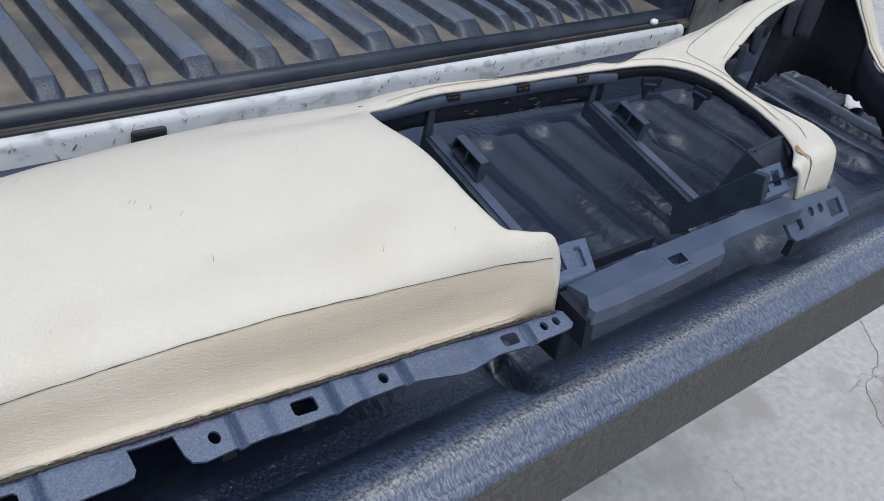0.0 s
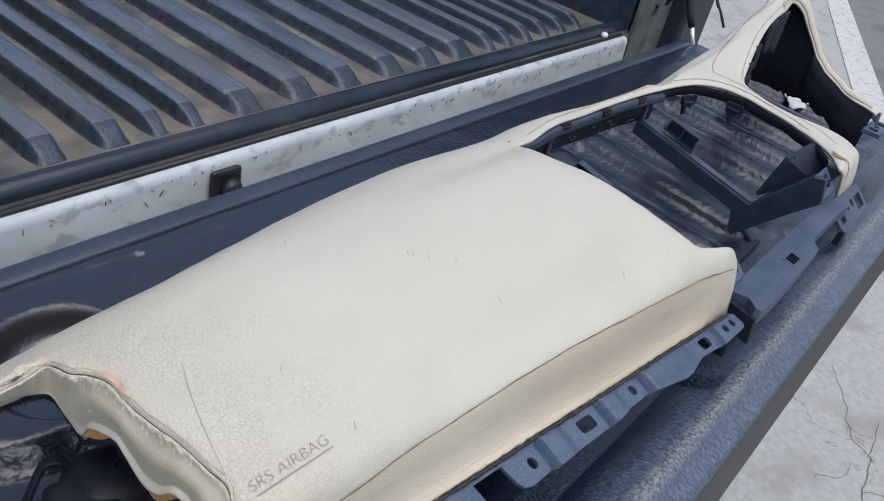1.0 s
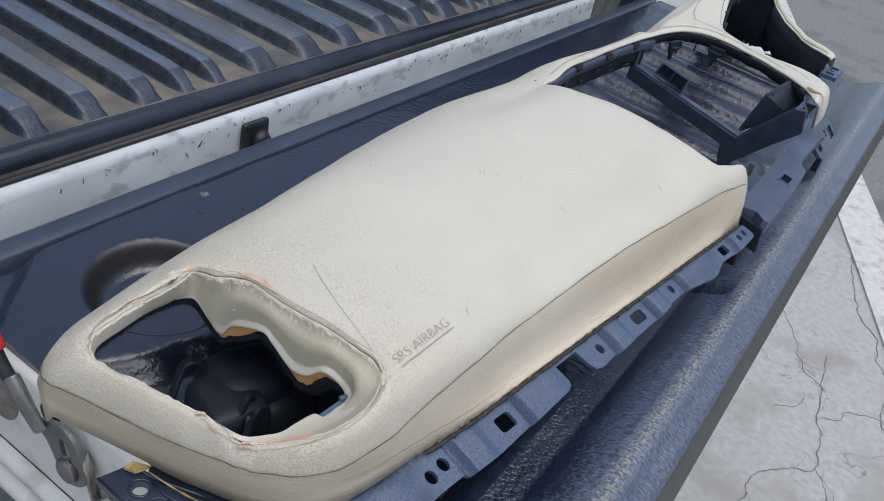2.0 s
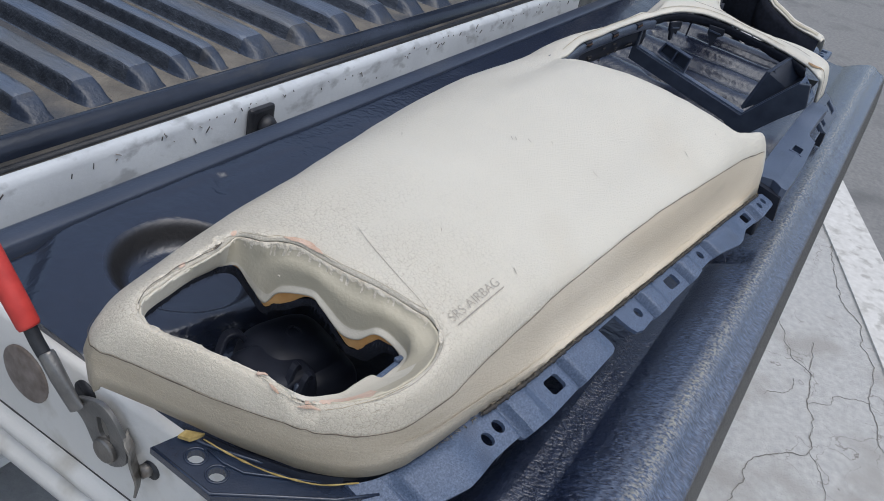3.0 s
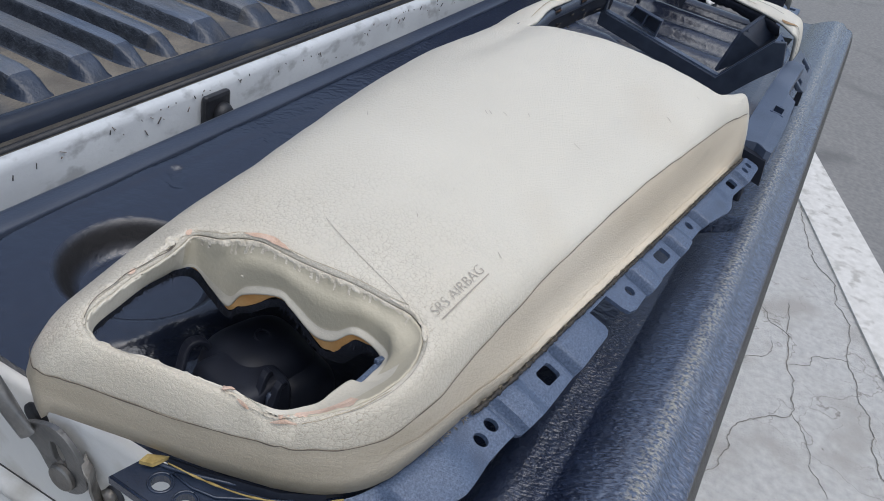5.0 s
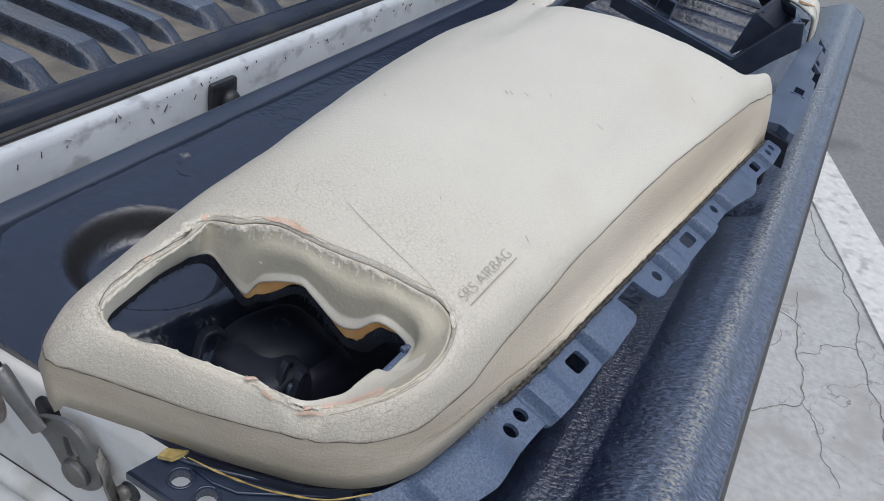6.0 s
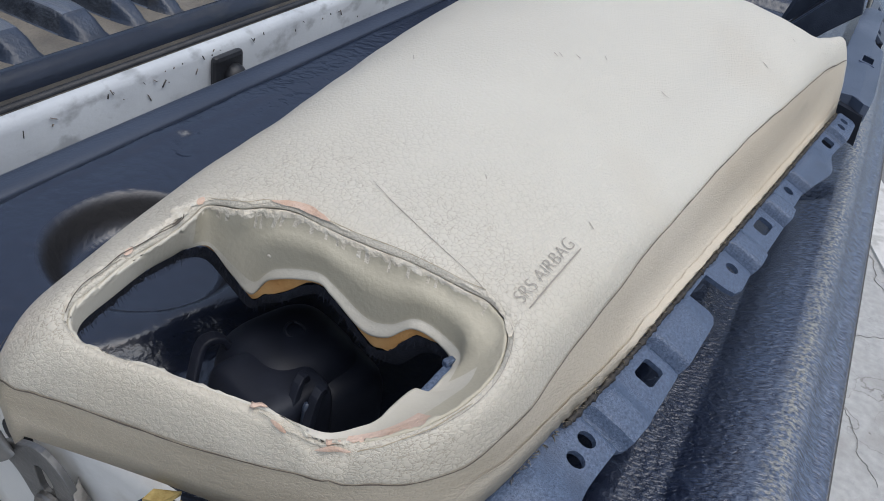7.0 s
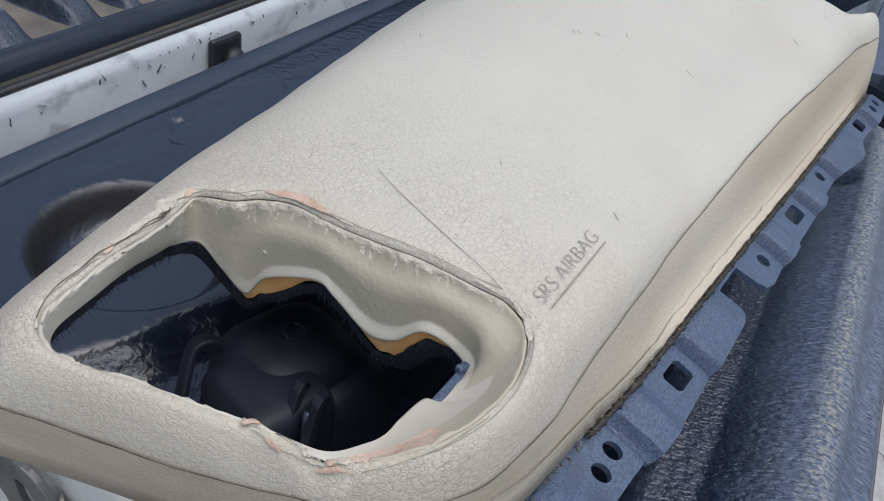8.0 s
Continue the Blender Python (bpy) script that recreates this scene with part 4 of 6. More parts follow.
def runs(p, line):
    """Distance in plan from p to a polyline."""
    a = np.array([q[:2] for q in line])
    d = a[1:] - a[:-1] + 1e-12
    w = np.array(p[:2]) - a[:-1]
    t = np.clip((w * d).sum(1) / (d * d).sum(1), 0, 1)
    return float(np.sqrt(((w - d * t[:, None]) ** 2).sum(1).min()))


STEP = 0.0035
E_FRONT, E_MID, E_FOOT, E_ARM, E_TIP, E_BACK, E_END = [spline(c, STEP) for c in (FRONT, MIDDLE, FOOT, ARM, TIP, BACK, END)]
E_RIM = spline(RIM, 0.0025, True)
CUTS = [E_MID, E_ARM]


def skin_z(x, y):
    p = (x, y)
    top = crown(x, y)
    z = top
    end = 1 - smooth(-0.09, 0.05, x) + 0.85 * smooth(0.30, 0.342, x)
    df = min(runs(p, E_FRONT), runs(p, E_END))
    if df < 0.06:
        k = ramp_of(FRONT_PROFILE, df) * (1 - end) + ramp_of(END_PROFILE, df) * end
        base = ramp_of(FOOT_Z, x)
        z = min(z, base + (top - base) * k)
    db = runs(p, E_BACK) * (1 + 2.5 * smooth(0.55, 0.68, x))
    if db < 0.045:
        base = 0.83 + (top - 0.022 - 0.83) * smooth(0.28, 0.40, x) + 0.022 * (1 - smooth(-0.05, 0.03, x)) - 0.012 * (1 - smooth(-0.15, -0.12, x))
        k = ramp_of(BACK_PROFILE, db)
        if x > 0.30:
            base = (base * (1 - smooth(0.30, 0.40, x)) + smooth(0.30, 0.40, x) * ramp_of(BACK_Z, x)) if x < 0.94 else top - 0.02
            d = runs(p, E_BACK)
            a = smooth(0.30, 0.44, x) * (1 - smooth(0.58, 0.62, x))
            b = smooth(0.58, 0.62, x) * (1 - smooth(0.72, 0.80, x))
            k = k * (1 - a - b) + a * ramp_of(BAND_PROFILE, d) + b * min(1.0, d / 0.022)
        z = min(z, base + (top - base) * k)
    dc = min(runs(p, c) for c in CUTS)
    if dc < 0.012:
        z -= (0.0045 - 0.003 * (1 - smooth(0.35, 0.42, x))) * (1 - (dc / 0.012)) ** 2
    # the front tip of the pad is drawn up into an ear
    z += 0.0045 * math.exp(-((x - 0.340) / 0.010) ** 2 - ((y - 0.274) / 0.007) ** 2)
    if 0.59 < x < 0.72 and y < 0.30:
        dg = runs(p, E_FOOT)
        if dg < 0.014:
            z = min(z, 0.868 + (z - 0.868) * ramp_of(FOOT_PROFILE, dg))
    dr = runs(p, E_RIM + E_RIM[:1])
    if dr < 0.006:
        z -= 0.0022 * (1 - dr / 0.006) ** 2
    return z


def seam_point(foot, ahead):
    """The place on the wall above a point of the foot where the seam's height is reached."""
    t = Vector((ahead[0] - foot[0], ahead[1] - foot[1])).normalized()
    nrm = Vector((-t.y, t.x))
    goal = ramp_of(SEAM_Z, foot[0])
    lo, hi = 0.0, 0.02
    for _ in range(14):
        d = (lo + hi) / 2
        lo, hi = (d, hi) if skin_z(foot[0] + nrm.x * d, foot[1] + nrm.y * d) < goal else (lo, d)
    return (foot[0] + nrm.x * hi, foot[1] + nrm.y * hi)


feet = [q for q in E_BACK[-9:-1:3]] + [q for q in E_END[1:-1:3]] + [q for q in E_FRONT[::3] if q[0] < 0.335]
SEAM = [seam_point(a, b) for a, b in zip(feet, feet[1:])] + [(0.3375, 0.2670)]
outline = []
for run in (E_FRONT, E_MID, E_FOOT, E_ARM, E_TIP, E_BACK, E_END):
    outline += [tuple(q[:2]) for q in run[:-1]]


def inward(line, d):
    out = []
    for a, b in zip(line, line[1:]):
        t = Vector((b[0] - a[0], b[1] - a[1]))
        if t.length > 1e-9:
            nrm = Vector((-t.y, t.x)).normalized()
            out.append((a[0] + nrm.x * d, a[1] + nrm.y * d))
    return out


segs = [outline + outline[:1], [tuple(q[:2]) for q in E_RIM] + [tuple(E_RIM[0][:2])]]
inner = []


def clear(p, d):
    return min(runs(p, s) for s in segs) > d


for d in (0.0015, 0.003, 0.006, 0.009, 0.012, 0.016, 0.021, 0.028):
    inner += [p for i, p in enumerate(inward(segs[0], d)) if clear(p, d * 0.93)]
for d in (0.0025, 0.005, 0.008):
    inner += [p for p in inward(segs[1][::1], d) if clear(p, d * 0.93)] + [p for p in inward(segs[1], -d) if clear(p, d * 0.93)]
# points along the seam, so that the panels part there
stitch = [(q.x, q.y) for q in spline(SEAM, 0.0022) if clear((q.x, q.y), 0.0012)]
inner = [p for p in inner if runs(p, stitch) > 0.0011] + stitch
gx = -0.16
while gx < 1.05:
    gy = 0.235
    while gy < 0.56:
        p = (gx + 0.0011 * math.sin(gy * 900), gy + 0.0011 * math.cos(gx * 700))
        if clear(p, 0.033) and runs(p, stitch) > 0.002:
            inner.append(p)
        gy += 0.0085
    gx += 0.0085
v2, tris = filled(outline, [[tuple(q[:2]) for q in E_RIM]], inner)
bm = bmesh.new()
used = sorted({i for t in tris for i in t})
vert = {}
TUCK = 0.003
for i in used:
    x, y = v2[i]
    z = skin_z(x, y)
    # the end wall leans in under the roll
    de = min(runs((x, y), E_END + E_FRONT[1:16]), runs((x, y), E_BACK[-14:]))
    lean = 1 - smooth(-0.13, -0.085, x)
    if de < TUCK and lean > 0:
        q = min(E_END + E_FRONT[:16] + E_BACK[-14:], key=lambda r: (r[0] - x) ** 2 + (r[1] - y) ** 2)
        c = Vector((-0.08, 0.42))
        g = (c - Vector((q[0], q[1]))).normalized() * (TUCK - de) * 1.6 * lean
        x, y = x + g.x, y + g.y
    # frayed foot
    if runs((x, y), E_FRONT) < 0.0005:
        z += 0.0012 * noise.noise((x * 260, y * 260, 3))
        y += 0.0012 * noise.noise((x * 300, 1, 3))
    z += 0.0006 * noise.noise((x * 45, y * 45, 7))
    vert[i] = bm.verts.new((x, y, z))
for t in tris:
    bm.faces.new([vert[i] for i in t])
skin = part("leather_skin", bm, LEATHER, dash, "cream grained leather skin with open seams")
skin.data.materials.append(WALL_LEATHER)
WALL = [(q.x, q.y) for q in spline(SEAM, 0.003)] + [(q[0], q[1]) for q in reversed(E_FRONT)] + [(q[0], q[1]) for q in reversed(E_END)] + [(q[0], q[1]) for q in reversed(E_BACK[-9:-1])]
# faces below the seam take the shaded tone
for f, t in zip(skin.data.polygons, tris):
    c = sum((v2[i] for i in t), Vector((0, 0))) / len(t)
    if c.x < 0.345 and min(runs(c, E_FRONT), runs(c, E_END)) < 0.035 and within(c, WALL):
        f.material_index = 1
m = skin.modifiers.new("thickness", "SOLIDIFY")
m.thickness, m.offset = 0.0028, -1


def skin_up(x, y):
    e = 0.0008
    return Vector(((skin_z(x - e, y) - skin_z(x + e, y)) / (2 * e), (skin_z(x, y - e) - skin_z(x, y + e)) / (2 * e), 1)).normalized()


def lay(bm, ctrl, width, lift=0.0002, step=0.002, wobble=0.0, even=0.5, taper=False):
    """A thin ribbon along a plan curve on the skin, lying in the surface."""
    pts = [Vector((p.x, p.y, skin_z(p.x, p.y))) for p in spline(ctrl, step)]
    rows = []
    for i, p in enumerate(pts):
        t = (pts[min(i + 1, len(pts) - 1)] - pts[max(i - 1, 0)]).normalized()
        up = skin_up(p.x, p.y)
        side = up.cross(t).normalized()
        w = width / 2 * (even + 1.6 * (1 - even) * abs(noise.noise((i * 0.23, 2, wobble * 1000))))
        if taper:
            w *= math.sin(math.pi * (i + 0.3) / (len(pts) - 0.4)) ** 0.7
        c = p + side * wobble * noise.noise((i * 0.11, 9, 0))
        rows.append([bm.verts.new(c + side * w * k + up * (lift + (0.0002 if k == 0 else 0))) for k in (-1, 0, 1)])
    for p, q in zip(rows, rows[1:]):
        for k in (0, 1):
            bm.faces.new((p[k], q[k], q[k + 1], p[k + 1]))
    return bm


part("arch_rim", lay(bmesh.new(), [(0.93, 0.4625), (0.965, 0.4675), (0.992, 0.464), (1.005, 0.450), (1.008, 0.43), (1.0065, 0.40), (1.001, 0.37), (0.995, 0.340), (0.999, 0.315)], 0.0060, 0.0012, 0.003, 0.0006, 0.75), TRIM, skin, "olive inner rim of the arch")
part("front_seam", lay(bmesh.new(), SEAM, 0.0007, 0.0006, wobble=0.0006), THREAD, skin, "open dark seam")
THIN = [(-0.0225, 0.4155), (-0.0292, 0.4020), (-0.0360, 0.3840), (-0.0410, 0.3675), (-0.0450, 0.3515), (-0.0495, 0.3410), (-0.0560, 0.3360), (-0.0690, 0.3335), (-0.0850, 0.3356), (-0.0985, 0.3413), (-0.1080, 0.3480)]
part("vent_seam", lay(bmesh.new(), THIN, 0.00032, 0.0004), GREY_MARK, skin, "thin seam line")
part("neck_seam", lay(bmesh.new(), [(0.92, 0.472), (0.82, 0.464), (0.74, 0.456), (0.700, 0.449), (0.682, 0.442), (0.674, 0.434), (0.6765, 0.412), (0.678, 0.39), (0.6775, 0.36), (0.677, 0.33), (0.672, 0.305), (0.660, 0.288)], 0.0008, 0.0005), THREAD, skin, "thin seam line")
part("neck_seam", lay(bmesh.new(), [(0.92, 0.461), (0.80, 0.443), (0.735, 0.4265), (0.702, 0.414)], 0.0007, 0.0005), THREAD, skin, "thin seam line")
part("torn_seam", lay(bmesh.new(), [(0.642, 0.2855), (0.6345, 0.275), (0.637, 0.267), (0.633, 0.2600)], 0.0018, 0.0006), THREAD, skin, "torn open seam")
part("edge_seam", lay(bmesh.new(), [(0.34, 0.4600), (0.39, 0.4660), (0.43, 0.4675), (0.485, 0.4700), (0.53, 0.4695), (0.578, 0.466), (0.614, 0.4575), (0.645, 0.442), (0.663, 0.420), (0.671, 0.396), (0.6725, 0.37), (0.671, 0.342), (0.665, 0.318)], 0.0012, 0.0006), STAIN_LINE, skin, "creased line along the cut edge")
# scratches
random.seed(11)
for x, y in [(0.124, 0.3965), (0.131, 0.3890), (0.122, 0.3985), (0.1435, 0.3786), (0.2348, 0.3068), (0.0097, 0.3815), (0.0763, 0.4555), (0.282, 0.300), (0.1472, 0.3427), (0.018, 0.335)]:
    a, ln = random.uniform(0.5, 1.2), random.uniform(0.002, 0.0055)
    part("scratch", lay(bmesh.new(), [(x, y), (x + ln * math.cos(a), y + ln * math.sin(a))], 0.0006, 0.0003, 0.001), GREY_MARK, skin)

# vent surround: a moulded bowl inside the rim, cut along its lower edge


def evenly(ctrl, count):
    """count points, the same number between each pair of control points."""
    c = [Vector(p) for p in ctrl]
    n = len(c)
    per = count // n
    out = []
    for i in range(n):
        p0, p1, p2, p3 = c[i - 1], c[i], c[(i + 1) % n], c[(i + 2) % n]
        for j in range(per):
            t = j / per
            out.append(0.5 * ((2 * p1) + (p2 - p0) * t + (2 * p0 - 5 * p1 + 4 * p2 - p3) * t * t + (3 * p1 - p0 - 3 * p2 + p3) * t ** 3))
    return out


rim = evenly(RIM, 224)
cut = evenly(CUT, 224)
bm = bmesh.new()
LEVELS = (0.0, 0.04, 0.10, 0.18, 0.3, 0.42, 0.54, 0.66, 0.75, 0.82, 0.88, 0.93, 0.97, 1.0)
rows = []
for i, (r, c) in enumerate(zip(rim, cut)):
    zr = skin_z(r.x, r.y)
    far = smooth(46, 54, i) * (1 - smooth(128, 140, i))
    row = []
    for s in LEVELS:
        # a cove under the rim, a straight wall, and a lip turned out at the cut
        e = far * (0.72 * smooth(0.0, 0.30, s) + 0.28 * smooth(0.80, 1.0, s)) + (1 - far) * (0.8 * s + 0.2 * s ** 3)
        h = far * (0.12 * smooth(0.0, 0.1, s) + 0.88 * s) + (1 - far) * (1 - (1 - s) ** 1.25)
        fray = 0.0010 * noise.noise((i * 0.9, s * 40, 2)) * (1 - smooth(0.05, 0.2, s)) * (1 if s else 0)
        row.append(bm.verts.new((r.x + (c.x - r.x) * e + fray, r.y + (c.y - r.y) * e + fray, zr + (c.z - zr) * h - 0.0006 + fray)))
    rows.append(row)
for p, q in zip(rows, rows[1:] + rows[:1]):
    for k in range(len(LEVELS) - 1):
        bm.faces.new((p[k], p[k + 1], q[k + 1], q[k]))
vent = part("vent_surround", bm, TRIM, dash, "olive-beige moulded vent surround with a cut edge")
for mat in (PALE_TRIM, TORN, PINK_FOAM):
    vent.data.materials.append(mat)
bands = len(LEVELS) - 1
# paler skin along the cut and all round except the far wall
for n, f in enumerate(vent.data.polygons):
    i, k = divmod(n, bands)
    s = LEVELS[k]
    if 158 <= i < 178 and 0.03 < s < 0.50 + 0.10 * noise.noise((i * 0.4, 1, 0)):
        f.material_index = 3
    elif (42 <= i < 128 and s < 0.035 + 0.05 * noise.noise((i * 0.5, 2, 0))) or (176 <= i < 186 and s < 0.3):
        f.material_index = 2
    elif s >= 0.80 or i < 42 or (140 <= i < 180 and s > 0.35) or i >= 180:
        f.material_index = 1
vent.modifiers.new("thickness", "SOLIDIFY").thickness = 0.0012
bm = bmesh.new()
rows = []
for i, c in enumerate(cut):
    d = 0.0022 + (0.0065 * math.exp(-((c.y - 0.431) / 0.0105) ** 2) + 0.0058 * math.exp(-((c.y - 0.382) / 0.0105) ** 2)) * smooth(-0.072, -0.063, c.x) + 0.0012 * noise.noise((i * 0.3, 0, 0))
    centre = Vector((-0.095, 0.405))
    o = (Vector((c.x, c.y)) - centre).normalized()
    rows.append([bm.verts.new(c), bm.verts.new((c.x + o.x * 0.0002, c.y + o.y * 0.0002, c.z - d * 0.5)), bm.verts.new((c.x + o.x * 0.001, c.y + o.y * 0.001, c.z - d))])
for p, q in zip(rows, rows[1:] + rows[:1]):
    for k in (0, 1):
        bm.faces.new((p[k], p[k + 1], q[k + 1], q[k]))
part("cut_foam_edge", bm, FOAM, vent, "orange foam showing along the cut")
bm = bmesh.new()
rows = []
for i, c in enumerate(cut):
    centre = Vector((-0.095, 0.405))
    o = (Vector((c.x, c.y)) - centre).normalized()
    j = 0.0022 * noise.noise((i * 2.3, 3, 0))
    d = 0.0022 + (0.0065 * math.exp(-((c.y - 0.431) / 0.0105) ** 2) + 0.0058 * math.exp(-((c.y - 0.382) / 0.0105) ** 2)) * smooth(-0.072, -0.063, c.x)
    rows.append([bm.verts.new((c.x + o.x * 0.0005 - o.x * abs(j), c.y + o.y * 0.0005 - o.y * abs(j), c.z - d)), bm.verts.new((c.x + o.x * (0.0005 + j), c.y + o.y * (0.0005 + j), c.z - d - 0.004)), bm.verts.new((c.x + o.x * 0.006, c.y + o.y * 0.006, c.z - d - 0.009))])
for p, q in zip(rows, rows[1:] + rows[:1]):
    for k in (0, 1):
        bm.faces.new((p[k], p[k + 1], q[k + 1], q[k]))
part("felt_backing", bm, FELT, vent, "black felt backing under the foam")
# fringe of black fibres along the far cut
random.seed(23)
bm = bmesh.new()
for i, c in enumerate(cut):
    if not (34 <= i < 122):
        continue
    d = 0.0022 + (0.0065 * math.exp(-((c.y - 0.431) / 0.0105) ** 2) + 0.0058 * math.exp(-((c.y - 0.382) / 0.0105) ** 2)) * smooth(-0.072, -0.063, c.x)
    for _ in range(7):
        a = Vector((c.x + random.uniform(-0.0004, 0.001), c.y + random.uniform(-0.0012, 0.0012), c.z - d - random.uniform(0, 0.003)))
        v = Vector((random.uniform(-0.0022, 0.0006), random.uniform(-0.0014, 0.0014), -random.uniform(0.001, 0.0046)))
        side = Vector((random.uniform(-1, 1), random.uniform(-1, 1), 0)).normalized() * 0.00016
        tip = bm.verts.new(a + v)
        p, q = bm.verts.new(a - side), bm.verts.new(a + side)
        bm.faces.new((p, q, tip))
for i, c in enumerate(cut[:40]):
    for _ in range(4):
        a = Vector((c.x + random.uniform(-0.0012, 0.0012), c.y - 0.0004, c.z - 0.003 - random.uniform(0, 0.002)))
        side = Vector((1, 0, 0)) * 0.00014
        bm.faces.new([bm.verts.new(q) for q in (a - side, a + side, a + Vector((random.uniform(-0.001, 0.001), -random.uniform(0.0006, 0.002), -random.uniform(0.001, 0.0035))))])
part("felt_fringe", bm, FELT, vent, "frayed black fibres hanging from the cut", soft=False)
# pink foam and pale torn leather round the rim
for ctrl, w in (([(-0.0545, 0.4395), (-0.0512, 0.4300), (-0.0516, 0.4200), (-0.0522, 0.4150)], 0.0036), ([(-0.0690, 0.4625), (-0.0650, 0.4628)], 0.0034), ([(-0.1045, 0.4625), (-0.1005, 0.4630)], 0.0030), ([(-0.1226, 0.3690), (-0.1198, 0.3640), (-0.1175, 0.3596)], 0.0022), ([(-0.1262, 0.3830), (-0.1252, 0.3780)], 0.0020)):
    part("torn_foam", lay(bmesh.new(), ctrl, w, 0.0008, 0.0012, 0.0006, 0.75, True), PINK_FOAM, vent, "pink foam where the leather is torn")
for ctrl, w, even in (
        ([(-0.1360, 0.4555), (-0.1300, 0.4612), (-0.1180, 0.4628), (-0.1060, 0.4632)], 0.0022, 0.3),
        ([(-0.1000, 0.4635), (-0.0900, 0.4628), (-0.0800, 0.4630), (-0.0700, 0.4640), (-0.0630, 0.4610)], 0.0052, 0.35),
        ([(-0.0610, 0.4530), (-0.0590, 0.4460), (-0.0550, 0.4400)], 0.0030, 0.3),
        ([(-0.0545, 0.4395), (-0.0518, 0.4300), (-0.0522, 0.4180), (-0.0520, 0.4060)], 0.0013, 0.3),
        ([(-0.0468, 0.3620), (-0.0452, 0.3510), (-0.0490, 0.3425), (-0.0550, 0.3375)], 0.0030, 0.3),
        ([(-0.1268, 0.3870), (-0.1246, 0.3770), (-0.1208, 0.3660)], 0.0016, 0.3)):
    part("torn_lip", lay(bmesh.new(), ctrl, w, 0.0005, 0.0010, 0.0016, even), TORN, vent, "torn pale leather lip")
# the leather's dark edge round the far rim and the crack along the back one
part("lip_crack", lay(bmesh.new(), [(-0.0640, 0.4618), (-0.0605, 0.4480), (-0.0550, 0.4412), (-0.0510, 0.4300), (-0.0518, 0.4165), (-0.0516, 0.4060), (-0.0500, 0.3930), (-0.0481, 0.3830), (-0.0469, 0.3725), (-0.0459, 0.3615), (-0.0440, 0.3535)], 0.0004, 0.0006, 0.0015, 0.0004, 0.5), STAIN_LINE, vent)
part("lip_crack", lay(bmesh.new(), [(-0.134, 0.4578), (-0.126, 0.4618), (-0.115, 0.4625), (-0.102, 0.4628), (-0.090, 0.4612), (-0.0800, 0.4605), (-0.0770, 0.4612)], 0.0006, 0.0012, 0.0012, 0.0012, 0.4), THREAD, vent)
part("lip_crack", lay(bmesh.new(), [(-0.0840, 0.4608), (-0.0818, 0.4606), (-0.0790, 0.4612)], 0.0022, 0.0014, 0.0006, 0.0008, 0.4, True), THREAD, vent)
part("lip_crack", lay(bmesh.new(), [(-0.0850, 0.3362), (-0.0988, 0.3420), (-0.1098, 0.3498), (-0.1165, 0.3580)], 0.0005, 0.0007, 0.0012, 0.0003, 0.5), STAIN_LINE, vent)
# small flakes of torn skin on the near rim
for n, a, ln in ((195, -1.2, 0.0050), (182, -0.9, 0.0045)):
    bm = bmesh.new()
    x, y = rim[n].x, rim[n].y
    z = skin_z(x, y) + 0.0008
    d, nrm = Vector((math.cos(a), math.sin(a), 0)), Vector((-math.sin(a), math.cos(a), 0))
    rows = []
    for k in steps(0, 1, 5):
        w = 0.0010 * (1 - k) ** 0.6 + 0.0001
        c = Vector((x, y, z + 0.0005 * k * k)) + d * ln * k + nrm * 0.0008 * noise.noise((k * 4, x * 90, 0))
        rows.append((bm.verts.new(c - nrm * w), bm.verts.new(c + nrm * w)))
    for p, q in zip(rows, rows[1:]):
        bm.faces.new((p[0], q[0], q[1], p[1]))
    ob = part("torn_flake", bm, PINK_FOAM, vent, "curled flake of torn leather")
    ob.modifiers.new("thickness", "SOLIDIFY").thickness = 0.0004
# fine creases and a pin in the surround's wall
def wall_at(i, s):
    r, c = rim[i % 224], cut[i % 224]
    zr = skin_z(r.x, r.y)
    e = 0.72 * smooth(0.0, 0.30, s) + 0.28 * smooth(0.80, 1.0, s)
    return Vector((r.x + (c.x - r.x) * e - 0.0005, r.y + (c.y - r.y) * e, zr + (c.z - zr) * (0.12 + 0.88 * s) - 0.0004))


for run in ([(50, 0.50), (60, 0.36), (72, 0.34), (84, 0.42), (94, 0.55), (102, 0.66), (110, 0.70)], [(58, 0.42), (62, 0.52), (66, 0.60)], [(76, 0.46), (86, 0.56), (96, 0.66)]):
    pts = [wall_at(round(i), s) for i, s in [(run[0][0] + (run[-1][0] - run[0][0]) * k / 24, ramp_of(run, run[0][0] + (run[-1][0] - run[0][0]) * k / 24)) for k in range(25)]]
    part("wall_crease", tube(bmesh.new(), pts, 0.00022, 5), STAIN_LINE, vent)
pin = wall_at(70, 0.55)
part("wall_pin", lump(bmesh.new(), pin, (0.0010, 0.0016, 0.0010), 0.4, 2.2, 8, 5), TORN, vent, "small pale lump on the surround")

# flat grey lettering, laid on the skin
txt = bpy.data.curves.new("airbag_lettering", "FONT")
txt.body, txt.size, txt.offset = "SRS AIRBAG", 0.0080, -0.00018
ob = bpy.data.objects.new("airbag_lettering", txt)
scene.collection.objects.link(ob)
bpy.context.view_layer.update()
me = bpy.data.meshes.new_from_object(ob.evaluated_get(bpy.context.evaluated_depsgraph_get()))
bpy.data.objects.remove(ob)
bm = bmesh.new()
bm.from_mesh(me)
wide = max(q.co.x for q in bm.verts)
sx = 0.0440 / wide
turn = radians(-3.6)
